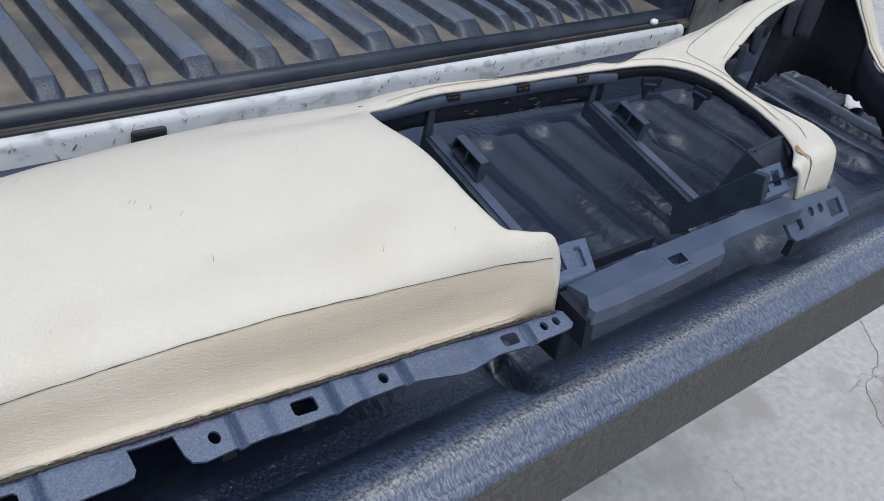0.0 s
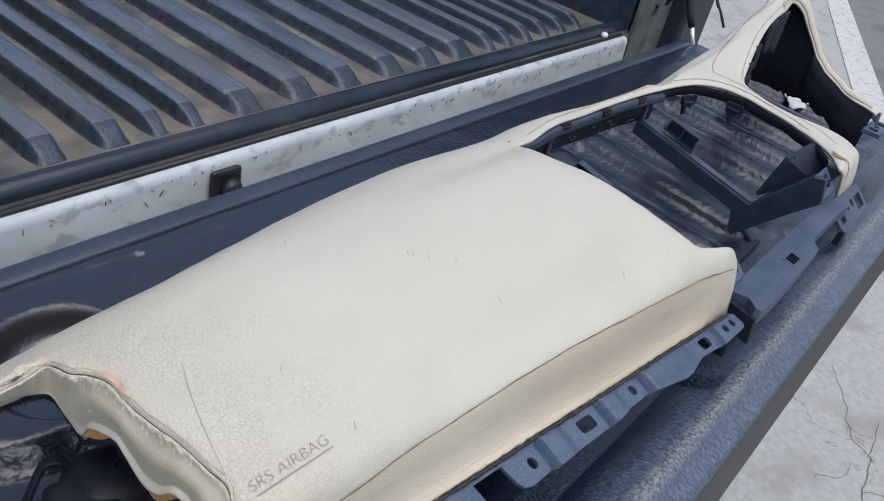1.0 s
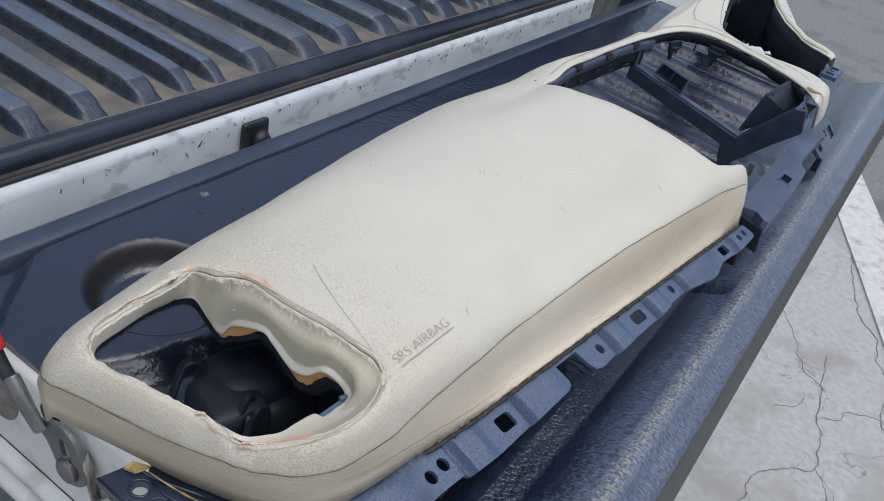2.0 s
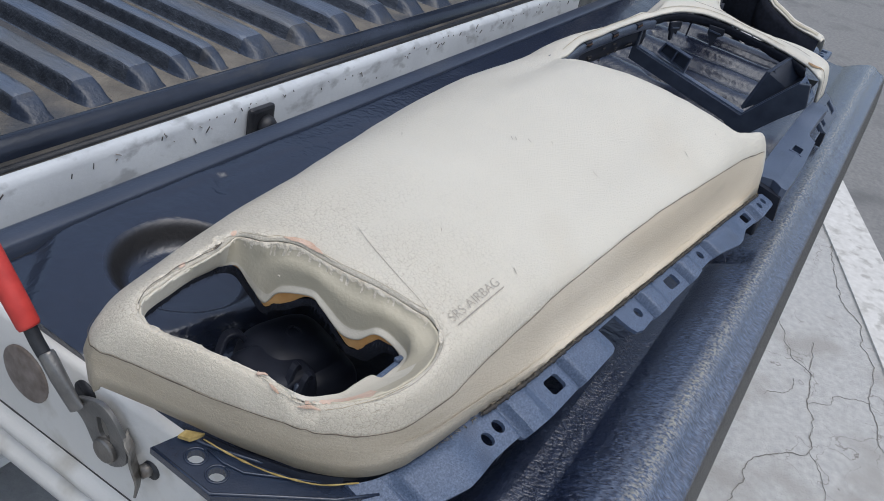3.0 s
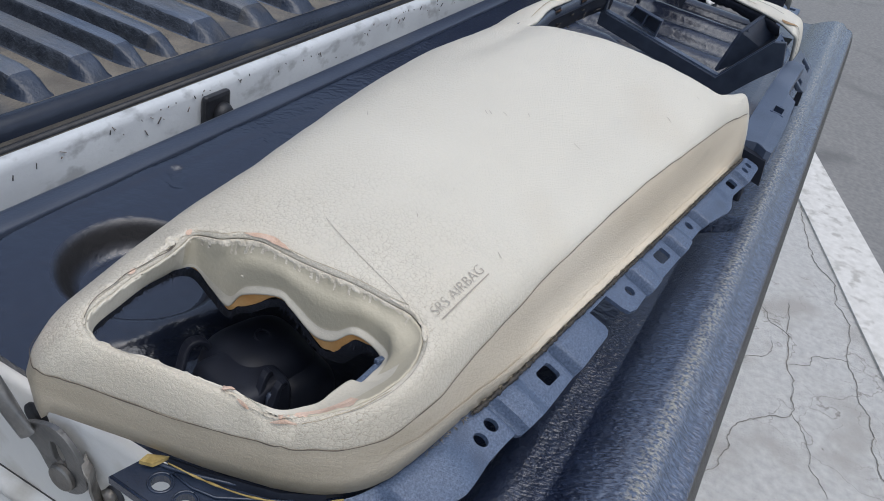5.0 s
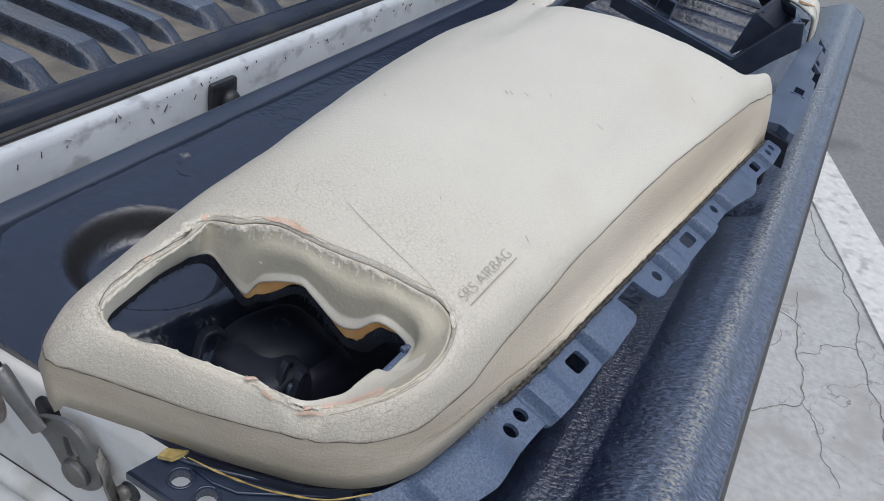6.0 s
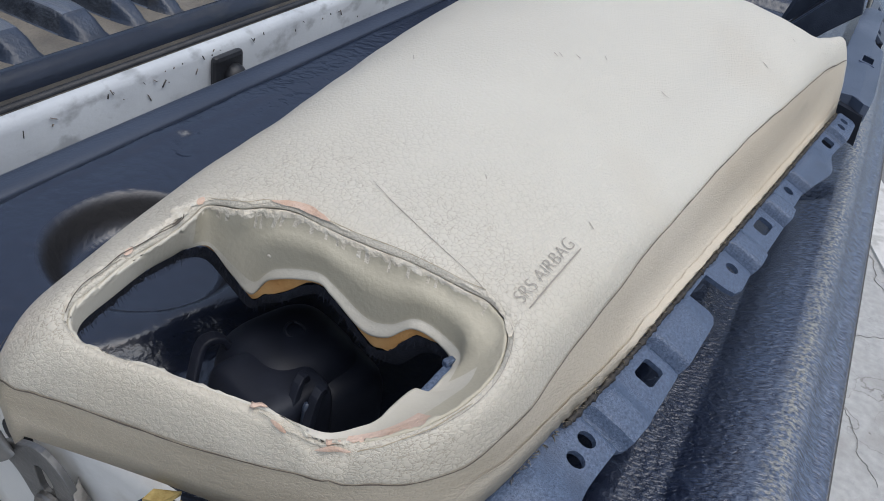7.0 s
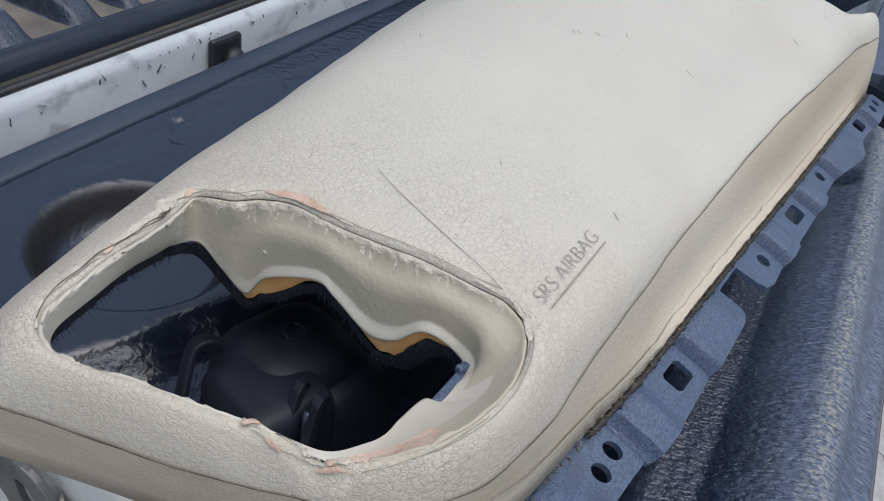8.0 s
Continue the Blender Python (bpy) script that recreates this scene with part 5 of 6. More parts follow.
for q in bm.verts:
    u, w = q.co.x * sx + q.co.y * 0.15, q.co.y
    x = -0.0412 + u * math.cos(turn) - w * math.sin(turn)
    y = 0.3398 + u * math.sin(turn) + w * math.cos(turn)
    q.co = (x, y, skin_z(x, y) + 0.0006)
bpy.data.meshes.remove(me)
lettering = part("airbag_lettering", bm, GREY_MARK, skin, "grey SRS AIRBAG lettering", soft=False)
part("lettering_underline", lay(bmesh.new(), [(-0.0402, 0.3376), (0.0030, 0.3349)], 0.0006, 0.0005, even=1.0), GREY_MARK, skin)

# ---- plastic frame under the skin ----
def strip_put(u, v, w, raise_by=0.0):
    """v metres down the front strip from the skin's foot at x = u."""
    fx = [(q[0], q[1]) for q in E_FRONT]
    y = ramp_of(fx, u)
    z = ramp_of(FOOT_Z, u)
    return Vector((u, y + 0.004 - v * 0.93 + w * 0.35 - raise_by * 0.35, z - 0.0025 - v * 0.36 - w * 0.93 + raise_by * 0.93))


# bends between the tabs: each blank tab starts with a step up and slopes down to the next holed one
BENDS = [(-0.0955, -0.0455), (-0.0215, 0.004), (0.034, 0.085), (0.129, 0.152), (0.184, 0.206), (0.229, 0.292), (0.3165, 0.40)]


def tab_raise(u):
    r = 0.0
    for a, b in BENDS:
        d = u - a
        r -= 0.0022 * math.exp(-(d / 0.0019) ** 2)
        if d > 0:
            r += 0.0040 * smooth(0.0, 0.0026, d) * (1 - smooth(0.55 * (b - a), b - a, d))
    return r


TABS = [(-0.112, 0.012), (-0.097, 0.026), (-0.07, 0.030), (-0.046, 0.0268), (-0.0235, 0.0258), (-0.0205, 0.0285), (0.003, 0.0282), (0.0325, 0.0262), (0.0355, 0.0268), (0.070, 0.0245), (0.0752, 0.0228), (0.0772, 0.0195), (0.0765, 0.0080), (0.0995, 0.0075), (0.1012, 0.0200), (0.1035, 0.0245), (0.110, 0.0264), (0.1275, 0.0246), (0.1305, 0.0262), (0.151, 0.0246), (0.1825, 0.0234), (0.1855, 0.0238), (0.206, 0.0208), (0.2275, 0.0200), (0.2305, 0.0214), (0.262, 0.0262), (0.270, 0.0255), (0.292, 0.0203), (0.315, 0.0208), (0.318, 0.0216), (0.346, 0.0190), (0.349, 0.0165), (0.346, 0.003)]
HOLES = [ring(-0.0410, 0.0165, 0.0034, 0.0042), ring(-0.0305, 0.0145, 0.0034, 0.0042), ring(0.118, 0.0155, 0.0032, 0.0038), ring(0.2165, 0.0125, 0.0029, 0.0035), ring(0.328, 0.0125, 0.0027, 0.0032), ring(0.338, 0.0115, 0.0027, 0.0032)]
for u0, v0, u1, v1 in ((0.0125, 0.0105, 0.0255, 0.0205), (0.161, 0.0095, 0.175, 0.0185), (0.298, 0.009, 0.310, 0.017)):
    c = 0.0015
    HOLES.append([(u0 + c, v0), (u1 - c, v0), (u1, v0 + c), (u1, v1 - c), (u1 - c, v1), (u0 + c, v1), (u0, v1 - c), (u0, v0 + c)])
edge = [(u, 0.002) for u in steps(0.344, -0.112, 228)]
for a, b in zip(TABS, TABS[1:]):
    k = max(1, round(math.hypot(b[0] - a[0], b[1] - a[1]) / 0.002))
    edge += [(a[0] + (b[0] - a[0]) * i / k, a[1] + (b[1] - a[1]) * i / k) for i in range(k)]
grid = [(u + 0.0001 * (i % 2), v) for i, u in enumerate(steps(-0.110, 0.346, 456)) for v in (0.005, 0.008, 0.011, 0.014, 0.017, 0.020, 0.023, 0.026)]
bm = bmesh.new()
plate(bm, edge, HOLES, lambda u, v, w: strip_put(u, v, w, tab_raise(u) * smooth(0.003, 0.007, v) - 0.0012 * smooth(0.021, 0.030, v)), 0.0026, grid)
flange = sharp(part("front_flange", bm, PLASTIC, dash, "blue-black speckled plastic mounting strip with holes and bends"), 40)
for u, v in ((-0.0358, 0.0245), (0.123, 0.0235), (0.022, 0.0235), (0.168, 0.0215)):
    bm = bmesh.new()
    q = strip_put(u, v, 0.0, tab_raise(u))
    box(bm, (q.x - 0.004, q.y + 0.0005, q.z - 0.010), (q.x + 0.004, q.y + 0.0025, q.z - 0.002), 0.0003)
    part("flange_hook", bm, DARK_PLASTIC, flange, soft=False)
# frayed fabric along the foot
bm = bmesh.new()
rows = []
pts = spline(FRONT[4:], 0.0011)
for i, p in enumerate(pts):
    j = 0.0008 * noise.noise((i * 0.55, 4, 0)) + 0.0007 * noise.noise((i * 1.9, 8, 0))
    z = ramp_of(FOOT_Z, p.x)
    rows.append([bm.verts.new((p.x, p.y + 0.002, z - 0.0003)), bm.verts.new((p.x + j, p.y - 0.0002 - j, z - 0.0009 + j * 0.4)), bm.verts.new((p.x, p.y + 0.0002 - j * 0.5, z - 0.0019 + j))])
for p, q in zip(rows, rows[1:]):
    for k in (0, 1):
        bm.faces.new((p[k], q[k], q[k + 1], p[k + 1]))
fray = bm
lip = [(q[0], q[1] + 0.0020) for q in FRONT[2:]]
part("foot_lip", lay(bmesh.new(), lip, 0.0044, 0.0010, 0.0014, 0.0006, 0.7, True), WALL_LEATHER, skin, "thin raised lip along the leather's foot")
part("frayed_edge", fray, RAW_EDGE, skin, "frayed fabric and glue along the leather's foot")

# dark ragged line between the leather's foot and the strip
bm = bmesh.new()
run = [Vector((p.x, p.y - 0.0012 + 0.0008 * noise.noise((i * 0.8, 2, 5)), ramp_of(FOOT_Z, p.x) - 0.0019 + 0.0005 * noise.noise((i * 0.6, 7, 1)))) for i, p in enumerate(spline(FRONT[4:], 0.0014))]
tube(bm, run, [0.0009 + 0.0018 * abs(noise.noise((i * 0.9, 6, 3))) for i in range(len(run))], 5)
part("foot_dark_line", bm, SCRAP, skin, "dark ragged line under the foot")

# loose threads along the foot
random.seed(31)
bm = bmesh.new()
line_pts = spline(FRONT[3:], 0.0012)
for k in range(240):
    p = line_pts[random.randrange(len(line_pts) - 1)]
    a = Vector((p.x, p.y - 0.0004, ramp_of(FOOT_Z, p.x) - random.uniform(0.0002, 0.0018)))
    b = a + Vector((random.uniform(-0.0022, 0.0022), -random.uniform(0.0006, 0.0022), random.uniform(-0.0014, 0.0010)))
    tube(bm, [a, (a + b) / 2 + Vector((0, 0, 0.0003)), b], [0.00028, 0.00022, 0.00008], 3)
part("foot_threads", bm, RAW_EDGE, skin, "loose threads along the leather's foot")

# middle front rail
def rail_put(u, v, w):
    return Vector((u, v, 0.8735 + 0.022 * (u - 0.36) - 0.30 * max(0.0, 0.2475 - v) - w))


bm = bmesh.new()
rail_pts = [(0.360, 0.2660), (0.42, 0.2670), (0.50, 0.2660), (0.573, 0.2645), (0.606, 0.2625), (0.613, 0.2560), (0.611, 0.2450), (0.600, 0.2445), (0.585, 0.2462), (0.513, 0.2475), (0.5045, 0.2462), (0.5005, 0.2425), (0.4985, 0.2385), (0.44, 0.2370), (0.385, 0.2370), (0.3600, 0.2385), (0.3580, 0.2430), (0.3640, 0.2520)]
hole = [(0.4455, 0.2445), (0.4610, 0.2440), (0.4620, 0.2525), (0.4465, 0.2530)]
fold = [(u, 0.2475) for u in steps(0.362, 0.608, 40)]
plate(bm, rail_pts, [hole], rail_put, 0.0115, fold)
rail = bevelled(part("front_rail", bm, RAIL, dash, "blue-grey plastic front rail with a square hole", soft=False), 0.0014)
bm = bmesh.new()
plate(bm, [(0.4435, 0.2425), (0.4630, 0.2420), (0.4640, 0.2545), (0.4445, 0.2550)], [[(u, v) for u, v in hole]], lambda u, v, w: rail_put(u, v, w - 0.0008), 0.003)
part("hole_rim", bm, RAIL, rail, soft=False)
bm = bmesh.new()
plate(bm, hole, [], lambda u, v, w: rail_put(u, v, w + 0.0085), 0.0015)
part("hole_floor", bm, PLASTIC, rail, soft=False)
# black plate and block: the darkness inside the rail's open end, put in as colour
bm = bmesh.new()
plate(bm, [(0.237, 0.8420), (0.2655, 0.8500), (0.2655, 0.8700), (0.2400, 0.8640)], [], lambda u, v, w: Vector((0.3605 + (0.2655 - u) * 0.1 - w, u, v)), 0.008)
part("rail_end", bm, DARK_PLASTIC, rail, "black plate in place of the rail's dark open end", soft=False)
bm = bmesh.new()
box(bm, (0.345, 0.246, 0.826), (0.372, 0.272, 0.8520), 0.003)
bevelled(part("rail_end_block", bm, DARK_PLASTIC, rail, soft=False), 0.002)
bm = bmesh.new()
plate(bm, [(0.352, 0.0), (0.3865, 0.0), (0.3885, 0.0235), (0.370, 0.0250), (0.352, 0.0235)], [rect(0.3745, 0.0055, 0.3805, 0.0195), rect(0.3555, 0.008, 0.3625, 0.019)], lambda u, v, w: Vector((u, 0.2660 + v * 0.76, 0.8770 + v * 0.65 - w)), 0.0045)
bevelled(part("rail_socket", bm, PLASTIC, rail, "slotted plastic socket beside the rail", soft=False), 0.001)
bm = bmesh.new()
plate(bm, rect(0.3735, 0.0045, 0.3815, 0.0205), [], lambda u, v, w: Vector((u, 0.2660 + v * 0.76, 0.8730 + v * 0.65 - w)), 0.001)
part("socket_floor", bm, PLASTIC, rail, soft=False)
bm = bmesh.new()
box(bm, (0.352, 0.267, 0.8625), (0.387, 0.2755, 0.8780), 0.0005)
bevelled(part("socket_block", bm, STRUT, rail, soft=False), 0.001)
bm = beam(bmesh.new(), (0.388, 0.2800, 0.8740), (0.470, 0.2830, 0.8690), 0.005, 0.010)
bevelled(part("rail_bar", bm, DARK_PLASTIC, rail, soft=False), 0.001)
# end lug past the arm's foot
bm = bmesh.new()
def lug_put(u, v, w):
    return Vector((u, v + 0.6 * w, 0.8542 + (v - 0.2365) * 0.92 - 0.8 * w))


plate(bm, [(0.598, 0.2575), (0.615, 0.2590), (0.686, 0.2570), (0.692, 0.2510), (0.6905, 0.2362), (0.657, 0.2352), (0.630, 0.2352), (0.6225, 0.2345), (0.605, 0.2348), (0.600, 0.2390)], [rect(0.6080, 0.2405, 0.6215, 0.2470), ring(0.6385, 0.2482, 0.0042, 0.0030), ring(0.6530, 0.2480, 0.0042, 0.0030), rect(0.6640, 0.2400, 0.6840, 0.2500)], lug_put, 0.0040)
lug = bevelled(part("end_lug", bm, RAIL, rail, "holed plastic lug at the arm's foot", soft=False), 0.0008)
bm = bmesh.new()
plate(bm, rect(0.6065, 0.2390, 0.6230, 0.2485), [], lambda u, v, w: lug_put(u, v, w + 0.0045), 0.002)
part("lug_pocket", bm, PLASTIC, lug, soft=False)
bm = bmesh.new()
box(bm, (0.601, 0.2350, 0.838), (0.6225, 0.2420, 0.8530), 0.001)
part("lug_foot", bm, DARK_PLASTIC, lug, soft=False)
bm = bmesh.new()
box(bm, (0.663, 0.2420, 0.844), (0.688, 0.2520, 0.8530), 0.001)
part("lug_foot", bm, STRUT, lug, soft=False)
# struts across the opening, with their small two-celled boxes
def edge_z(x):
    return ramp_of([(0.31, 0.9165), (0.344, 0.9150), (0.405, 0.9125), (0.485, 0.9070), (0.559, 0.9050), (0.62, 0.9040)], x)


for x, rise, full in ((0.5835, 0.0, True), (0.389, 0.004, False)):
    bm = bmesh.new()
    side = [(0.4640, 0.8750 + rise), (0.3227, 0.8465 + rise), (0.2990, 0.8770), (0.2813, 0.8995), (0.2700, 0.9020), (0.2640, 0.8790), (0.2860, 0.8560), (0.3080, 0.8300), (0.3270, 0.8085), (0.3330, 0.8180), (0.3360, 0.8335), (0.4640, 0.8600 + rise)] if full else [(0.4640, 0.8750 + rise), (0.3000, 0.8420 + rise), (0.2960, 0.8270 + rise), (0.4640, 0.8600 + rise)]
    plate(bm, side, [], lambda u, v, w: Vector((x - 0.0085 + w + (v - 0.85) * 0.06, u, v)), 0.0075)
    strut = bevelled(part("cross_strut", bm, STRUT, dash, "black plastic cross strut", soft=False), 0.0008)
    # lighter plate on top: the sky's sheen on the strut put into the colour
    bm = bmesh.new()
    beam(bm, (x + 0.0015, 0.3215 if full else 0.2990, (0.8478 if full else 0.8432) + rise), (x + 0.0015, 0.4640, 0.8765 + rise), 0.0090, 0.0024)
    part("lit_strut_top", bm, RAIL, strut, "thin top plate with the strut's lit tone painted in", soft=False)
    bm = bmesh.new()
    box(bm, (x - 0.007, 0.4585, 0.8720 + rise), (x + 0.001, 0.4635, edge_z(x) - 0.008), 0.0006)
    bevelled(part("rail_post", bm, STRUT, strut, "short post up to the rear rail", soft=False), 0.0008)
    if full:
        bm = beam(bmesh.new(), (x - 0.001, 0.3235, 0.8470), (x + 0.002, 0.2815, 0.9005), 0.0045, 0.0022, (0, 1, 0.4))
        part("lit_strut_top", bm, RAIL, strut, "thin top plate with the strut's lit tone painted in", soft=False)
    # the box: two cells open towards the opening's side
    cell = [(0.4365, 0.8755 + rise), (0.4310, 0.8890 + rise), (0.3975, 0.8822 + rise), (0.3995, 0.8640 + rise)]
    a, b, c, d = [Vector(q) for q in cell]
    def between(p, q, k):
        return p + (q - p) * k
    holes = []
    for k0, k1 in ((0.05, 0.475), (0.525, 0.95)):
        lo0, lo1, hi0, hi1 = between(a, d, k0), between(a, d, k1), between(b, c, k0), between(b, c, k1)
        holes.append([tuple(between(p, q, e)) for p, q, e in ((lo0, hi0, 0.08), (lo1, hi1, 0.08), (lo1, hi1, 0.92), (lo0, hi0, 0.92))])
    bm = plate(bmesh.new(), cell, holes, lambda u, v, w: Vector((x + 0.001 + w, u, v)), 0.008)
    box_frame = part("rung_frame", bm, CAP, strut, "small two-celled box on the strut", soft=False)
    bm = plate(bmesh.new(), [(q[0] * 0.98 + 0.0084, q[1] * 0.98 + 0.0176) for q in cell], [], lambda u, v, w: Vector((x + 0.0086 + w, u, v)), 0.001)
    part("box_back", bm, STRUT, box_frame, "dark back of the small box", soft=False)
# pocket beside the strut's foot: floor, rear wall and slotted socket
bm = bmesh.new()
vs = [bm.verts.new(q) for q in ((0.580, 0.324, 0.838), (0.580, 0.270, 0.893), (0.640, 0.268, 0.893), (0.660, 0.290, 0.886), (0.640, 0.325, 0.836))]
low = [bm.verts.new(q.co + Vector((0, 0.004, -0.006))) for q in vs]
bm.faces.new(vs), bm.faces.new(low[::-1])
for k in range(5):
    bm.faces.new((vs[k], low[k], low[(k + 1) % 5], vs[(k + 1) % 5]))
tray = part("corner_tray", bm, DARK_PLASTIC, dash, "black plastic corner pocket", soft=False)
bm = bmesh.new()
wall = [(0.6255, 0.3290, 0.8380), (0.6345, 0.3190, 0.8840), (0.6420, 0.3135, 0.8915), (0.6560, 0.3040, 0.9040), (0.6600, 0.2860, 0.8900), (0.6450, 0.2900, 0.8700)]
vs = [bm.verts.new(q) for q in wall]
low = [bm.verts.new(q.co + Vector((0.003, 0.0035, 0.001))) for q in vs]
bm.faces.new(vs), bm.faces.new(low[::-1])
for k in range(6):
    bm.faces.new((vs[k], low[k], low[(k + 1) % 6], vs[(k + 1) % 6]))
part("tray_fin", bm, STRUT, tray, "upright rear wall of the pocket", soft=False)
bm = bmesh.new()
for a, b in (((0.6345, 0.3190, 0.8850), (0.6560, 0.3040, 0.9050)), ((0.6380, 0.3155, 0.8880), (0.6470, 0.3080, 0.8760))):
    tube(bm, [a, b], 0.0009, 6)
part("fin_edge", bm, CAP, tray, "pale edge of the wall", soft=False)
bm = bmesh.new()
def sock_put(u, v, w):
    return Vector((0.5800 + u - 0.05 * v, 0.2810 - 0.06 * u - 0.68 * v, 0.9000 - 0.72 * v - w * 0.9))


plate(bm, [(0.0, 0.0), (0.0340, -0.002), (0.0360, 0.0220), (0.0010, 0.0240)], [rect(0.0060, 0.0045, 0.0110, 0.0195), rect(0.0185, 0.0035, 0.0285, 0.0165)], sock_put, 0.0045)
part("tray_socket", bm, PLASTIC, tray, "slotted plastic socket", soft=False)
bm = plate(bmesh.new(), rect(0.0045, 0.0030, 0.0300, 0.0205), [], lambda u, v, w: sock_put(u, v, w + 0.0040), 0.001)
part("socket_floor", bm, DARK_PLASTIC, tray, soft=False)
# rail under the back edge of the opening
bm = bmesh.new()
top = spline([(0.316, 0.4570), (0.344, 0.4560), (0.39, 0.4615), (0.43, 0.4630), (0.485, 0.4645), (0.53, 0.4640), (0.575, 0.4605), (0.600, 0.4560)], 0.006)
rows = []
for p in top:
    z = edge_z(p.x)
    rows.append([bm.verts.new(q) for q in ((p.x, p.y + 0.006, z + 0.0005), (p.x, p.y - 0.0020, z - 0.0002), (p.x, p.y - 0.0035, z - 0.0012), (p.x, p.y - 0.0042, z - 0.0075), (p.x, p.y - 0.0036, z - 0.0092), (p.x, p.y - 0.001, z - 0.0105), (p.x, p.y + 0.003, z - 0.0105))])
for p, q in zip(rows, rows[1:]):
    for k in range(6):
        bm.faces.new((p[k], q[k], q[k + 1], p[k + 1]))
back_rail = part("back_rail", bm, CAP, dash, "blue-black plastic rail under the rear edge with rusty clip slots")
for x, y, z in ((0.405, 0.4604, 0.911), (0.4854, 0.4617, 0.9054), (0.559, 0.4600, 0.9034)):
    bm = bmesh.new()
    box(bm, (x - 0.0075, y - 0.0022, z - 0.0035), (x + 0.0075, y + 0.004, z + 0.0022), 0.0004)
    clip = part("rail_clip", bm, DARK_PLASTIC, back_rail, "dark clip slot", soft=False)
    bm = bmesh.new()
    for i in range(5):
        lump(bm, (x + 0.0028 * (i - 2) + 0.001 * noise.noise((i, x * 40, 1)), y - 0.0022, z + 0.0006 * noise.noise((i, 3, x * 70)) - 0.0005), (0.0016, 0.0008, 0.0011), i, 2.2, 6, 4)
    part("clip_foam", bm, RUST, clip, "rust-brown crumbs in the slot")
# black backing below the arm and the torn felt in the instrument opening
def skirt(name, ctrl, drop, mat, parent, out=0.003, ragged=0.0, z_off=-0.008, floor_z=None):
    bm = bmesh.new()
    pts = spline(ctrl, 0.004)
    rows = []
    for i, p in enumerate(pts):
        t = (pts[min(i + 1, len(pts) - 1)] - pts[max(i - 1, 0)]).normalized()
        nrm = Vector((-t.y, t.x))
        z = crown(p.x, p.y) + z_off
        d = (z - floor_z if floor_z else drop) + ragged * noise.noise((i * 0.21, drop * 90, 0)) + ragged * 0.5 * noise.noise((i * 0.9, 3, 0))
        rows.append([bm.verts.new((p.x + nrm.x * out * k, p.y + nrm.y * out * k, z - d * s)) for k, s in ((0.3, 0.0), (0.6, 0.3), (1.0, 0.6), (1.6, 1.0))])
    for p, q in zip(rows, rows[1:]):
        for k in range(3):
            bm.faces.new((p[k], q[k], q[k + 1], p[k + 1]))
    ob = part(name, bm, mat, parent)
    m = ob.modifiers.new("thickness", "SOLIDIFY")
    m.thickness = 0.002
    return ob


bm = bmesh.new()
rows = []
for i, p in enumerate(spline([(0.318, 0.4585), (0.344, 0.4575), (0.39, 0.4625), (0.43, 0.4640), (0.485, 0.4655), (0.53, 0.4650), (0.575, 0.4615), (0.592, 0.4580)], 0.004)):
    low = ramp_of([(0.318, 0.892), (0.40, 0.8855), (0.476, 0.878), (0.592, 0.874)], p.x) + 0.0006 * noise.noise((i * 0.4, 2, 7))
    rows.append([bm.verts.new((p.x, p.y + d, z)) for d, z in ((0.001, edge_z(p.x) - 0.0095), (-0.0005, 0.5 * (edge_z(p.x) - 0.0095 + low)), (0.0005, low + 0.001), (0.0025, low), (0.006, low + 0.001))])
for p, q in zip(rows, rows[1:]):
    for k in range(4):
        bm.faces.new((p[k], q[k], q[k + 1], p[k + 1]))
web = part("rail_web", bm, DUCT, back_rail, "glossy black web under the rear rail")
# torn brown scraps stuck to the web
random.seed(23)
for k in range(16):
    x = random.choice((0.430, 0.462, 0.500, 0.545)) + random.uniform(-0.014, 0.014)
    bm = lump(bmesh.new(), (x, 0.4628 + 0.03 * min(0.0, 0.5 - x), random.uniform(0.880, 0.893)), (random.uniform(0.0015, 0.0060), 0.0008, random.uniform(0.0004, 0.0012)), 0.0, 2.2, 7, 5)
    part("torn_scrap", bm, SCRAP, web)
skirt("arm_backing", [(0.565, 0.4630), (0.612, 0.4540), (0.642, 0.4395), (0.659, 0.4185), (0.667, 0.395), (0.669, 0.370), (0.668, 0.345), (0.662, 0.320), (0.652, 0.300), (0.638, 0.286)], 0.010, FELT, dash, 0.003, 0.003)

# ---- end bracket and foam at the cover's end ----
bm = bmesh.new()
plate(bm, [(-0.156, 0.424), (-0.141, 0.420), (-0.134, 0.398), (-0.122, 0.366), (-0.110, 0.346), (-0.098, 0.336), (-0.090, 0.325), (-0.104, 0.327), (-0.122, 0.340), (-0.140, 0.362), (-0.158, 0.384)], [ring(-0.1458, 0.4050, 0.0040, 0.0042), ring(-0.1470, 0.3905, 0.0040, 0.0042)], lambda u, v, w: Vector((u, v, 0.8345 - 0.10 * max(0.0, u + 0.13) - w)), 0.004)
bracket = part("end_bracket", bm, BRACKET, dash, "blue-black plastic end bracket with two holes", soft=False)
def on_bracket(u, v, up=0.0):
    return (u, v, 0.8345 - 0.10 * max(0.0, u + 0.13) + up)


for u, v in ((-0.1458, 0.4050), (-0.1470, 0.3905)):
    bm = tube(bmesh.new(), [on_bracket(u + 0.0052 * math.cos(k * math.tau / 24), v + 0.0054 * math.sin(k * math.tau / 24), 0.0003) for k in range(25)], 0.0005, 6)
    part("hole_boss", bm, BRACKET, bracket, "raised rim round a bracket hole")
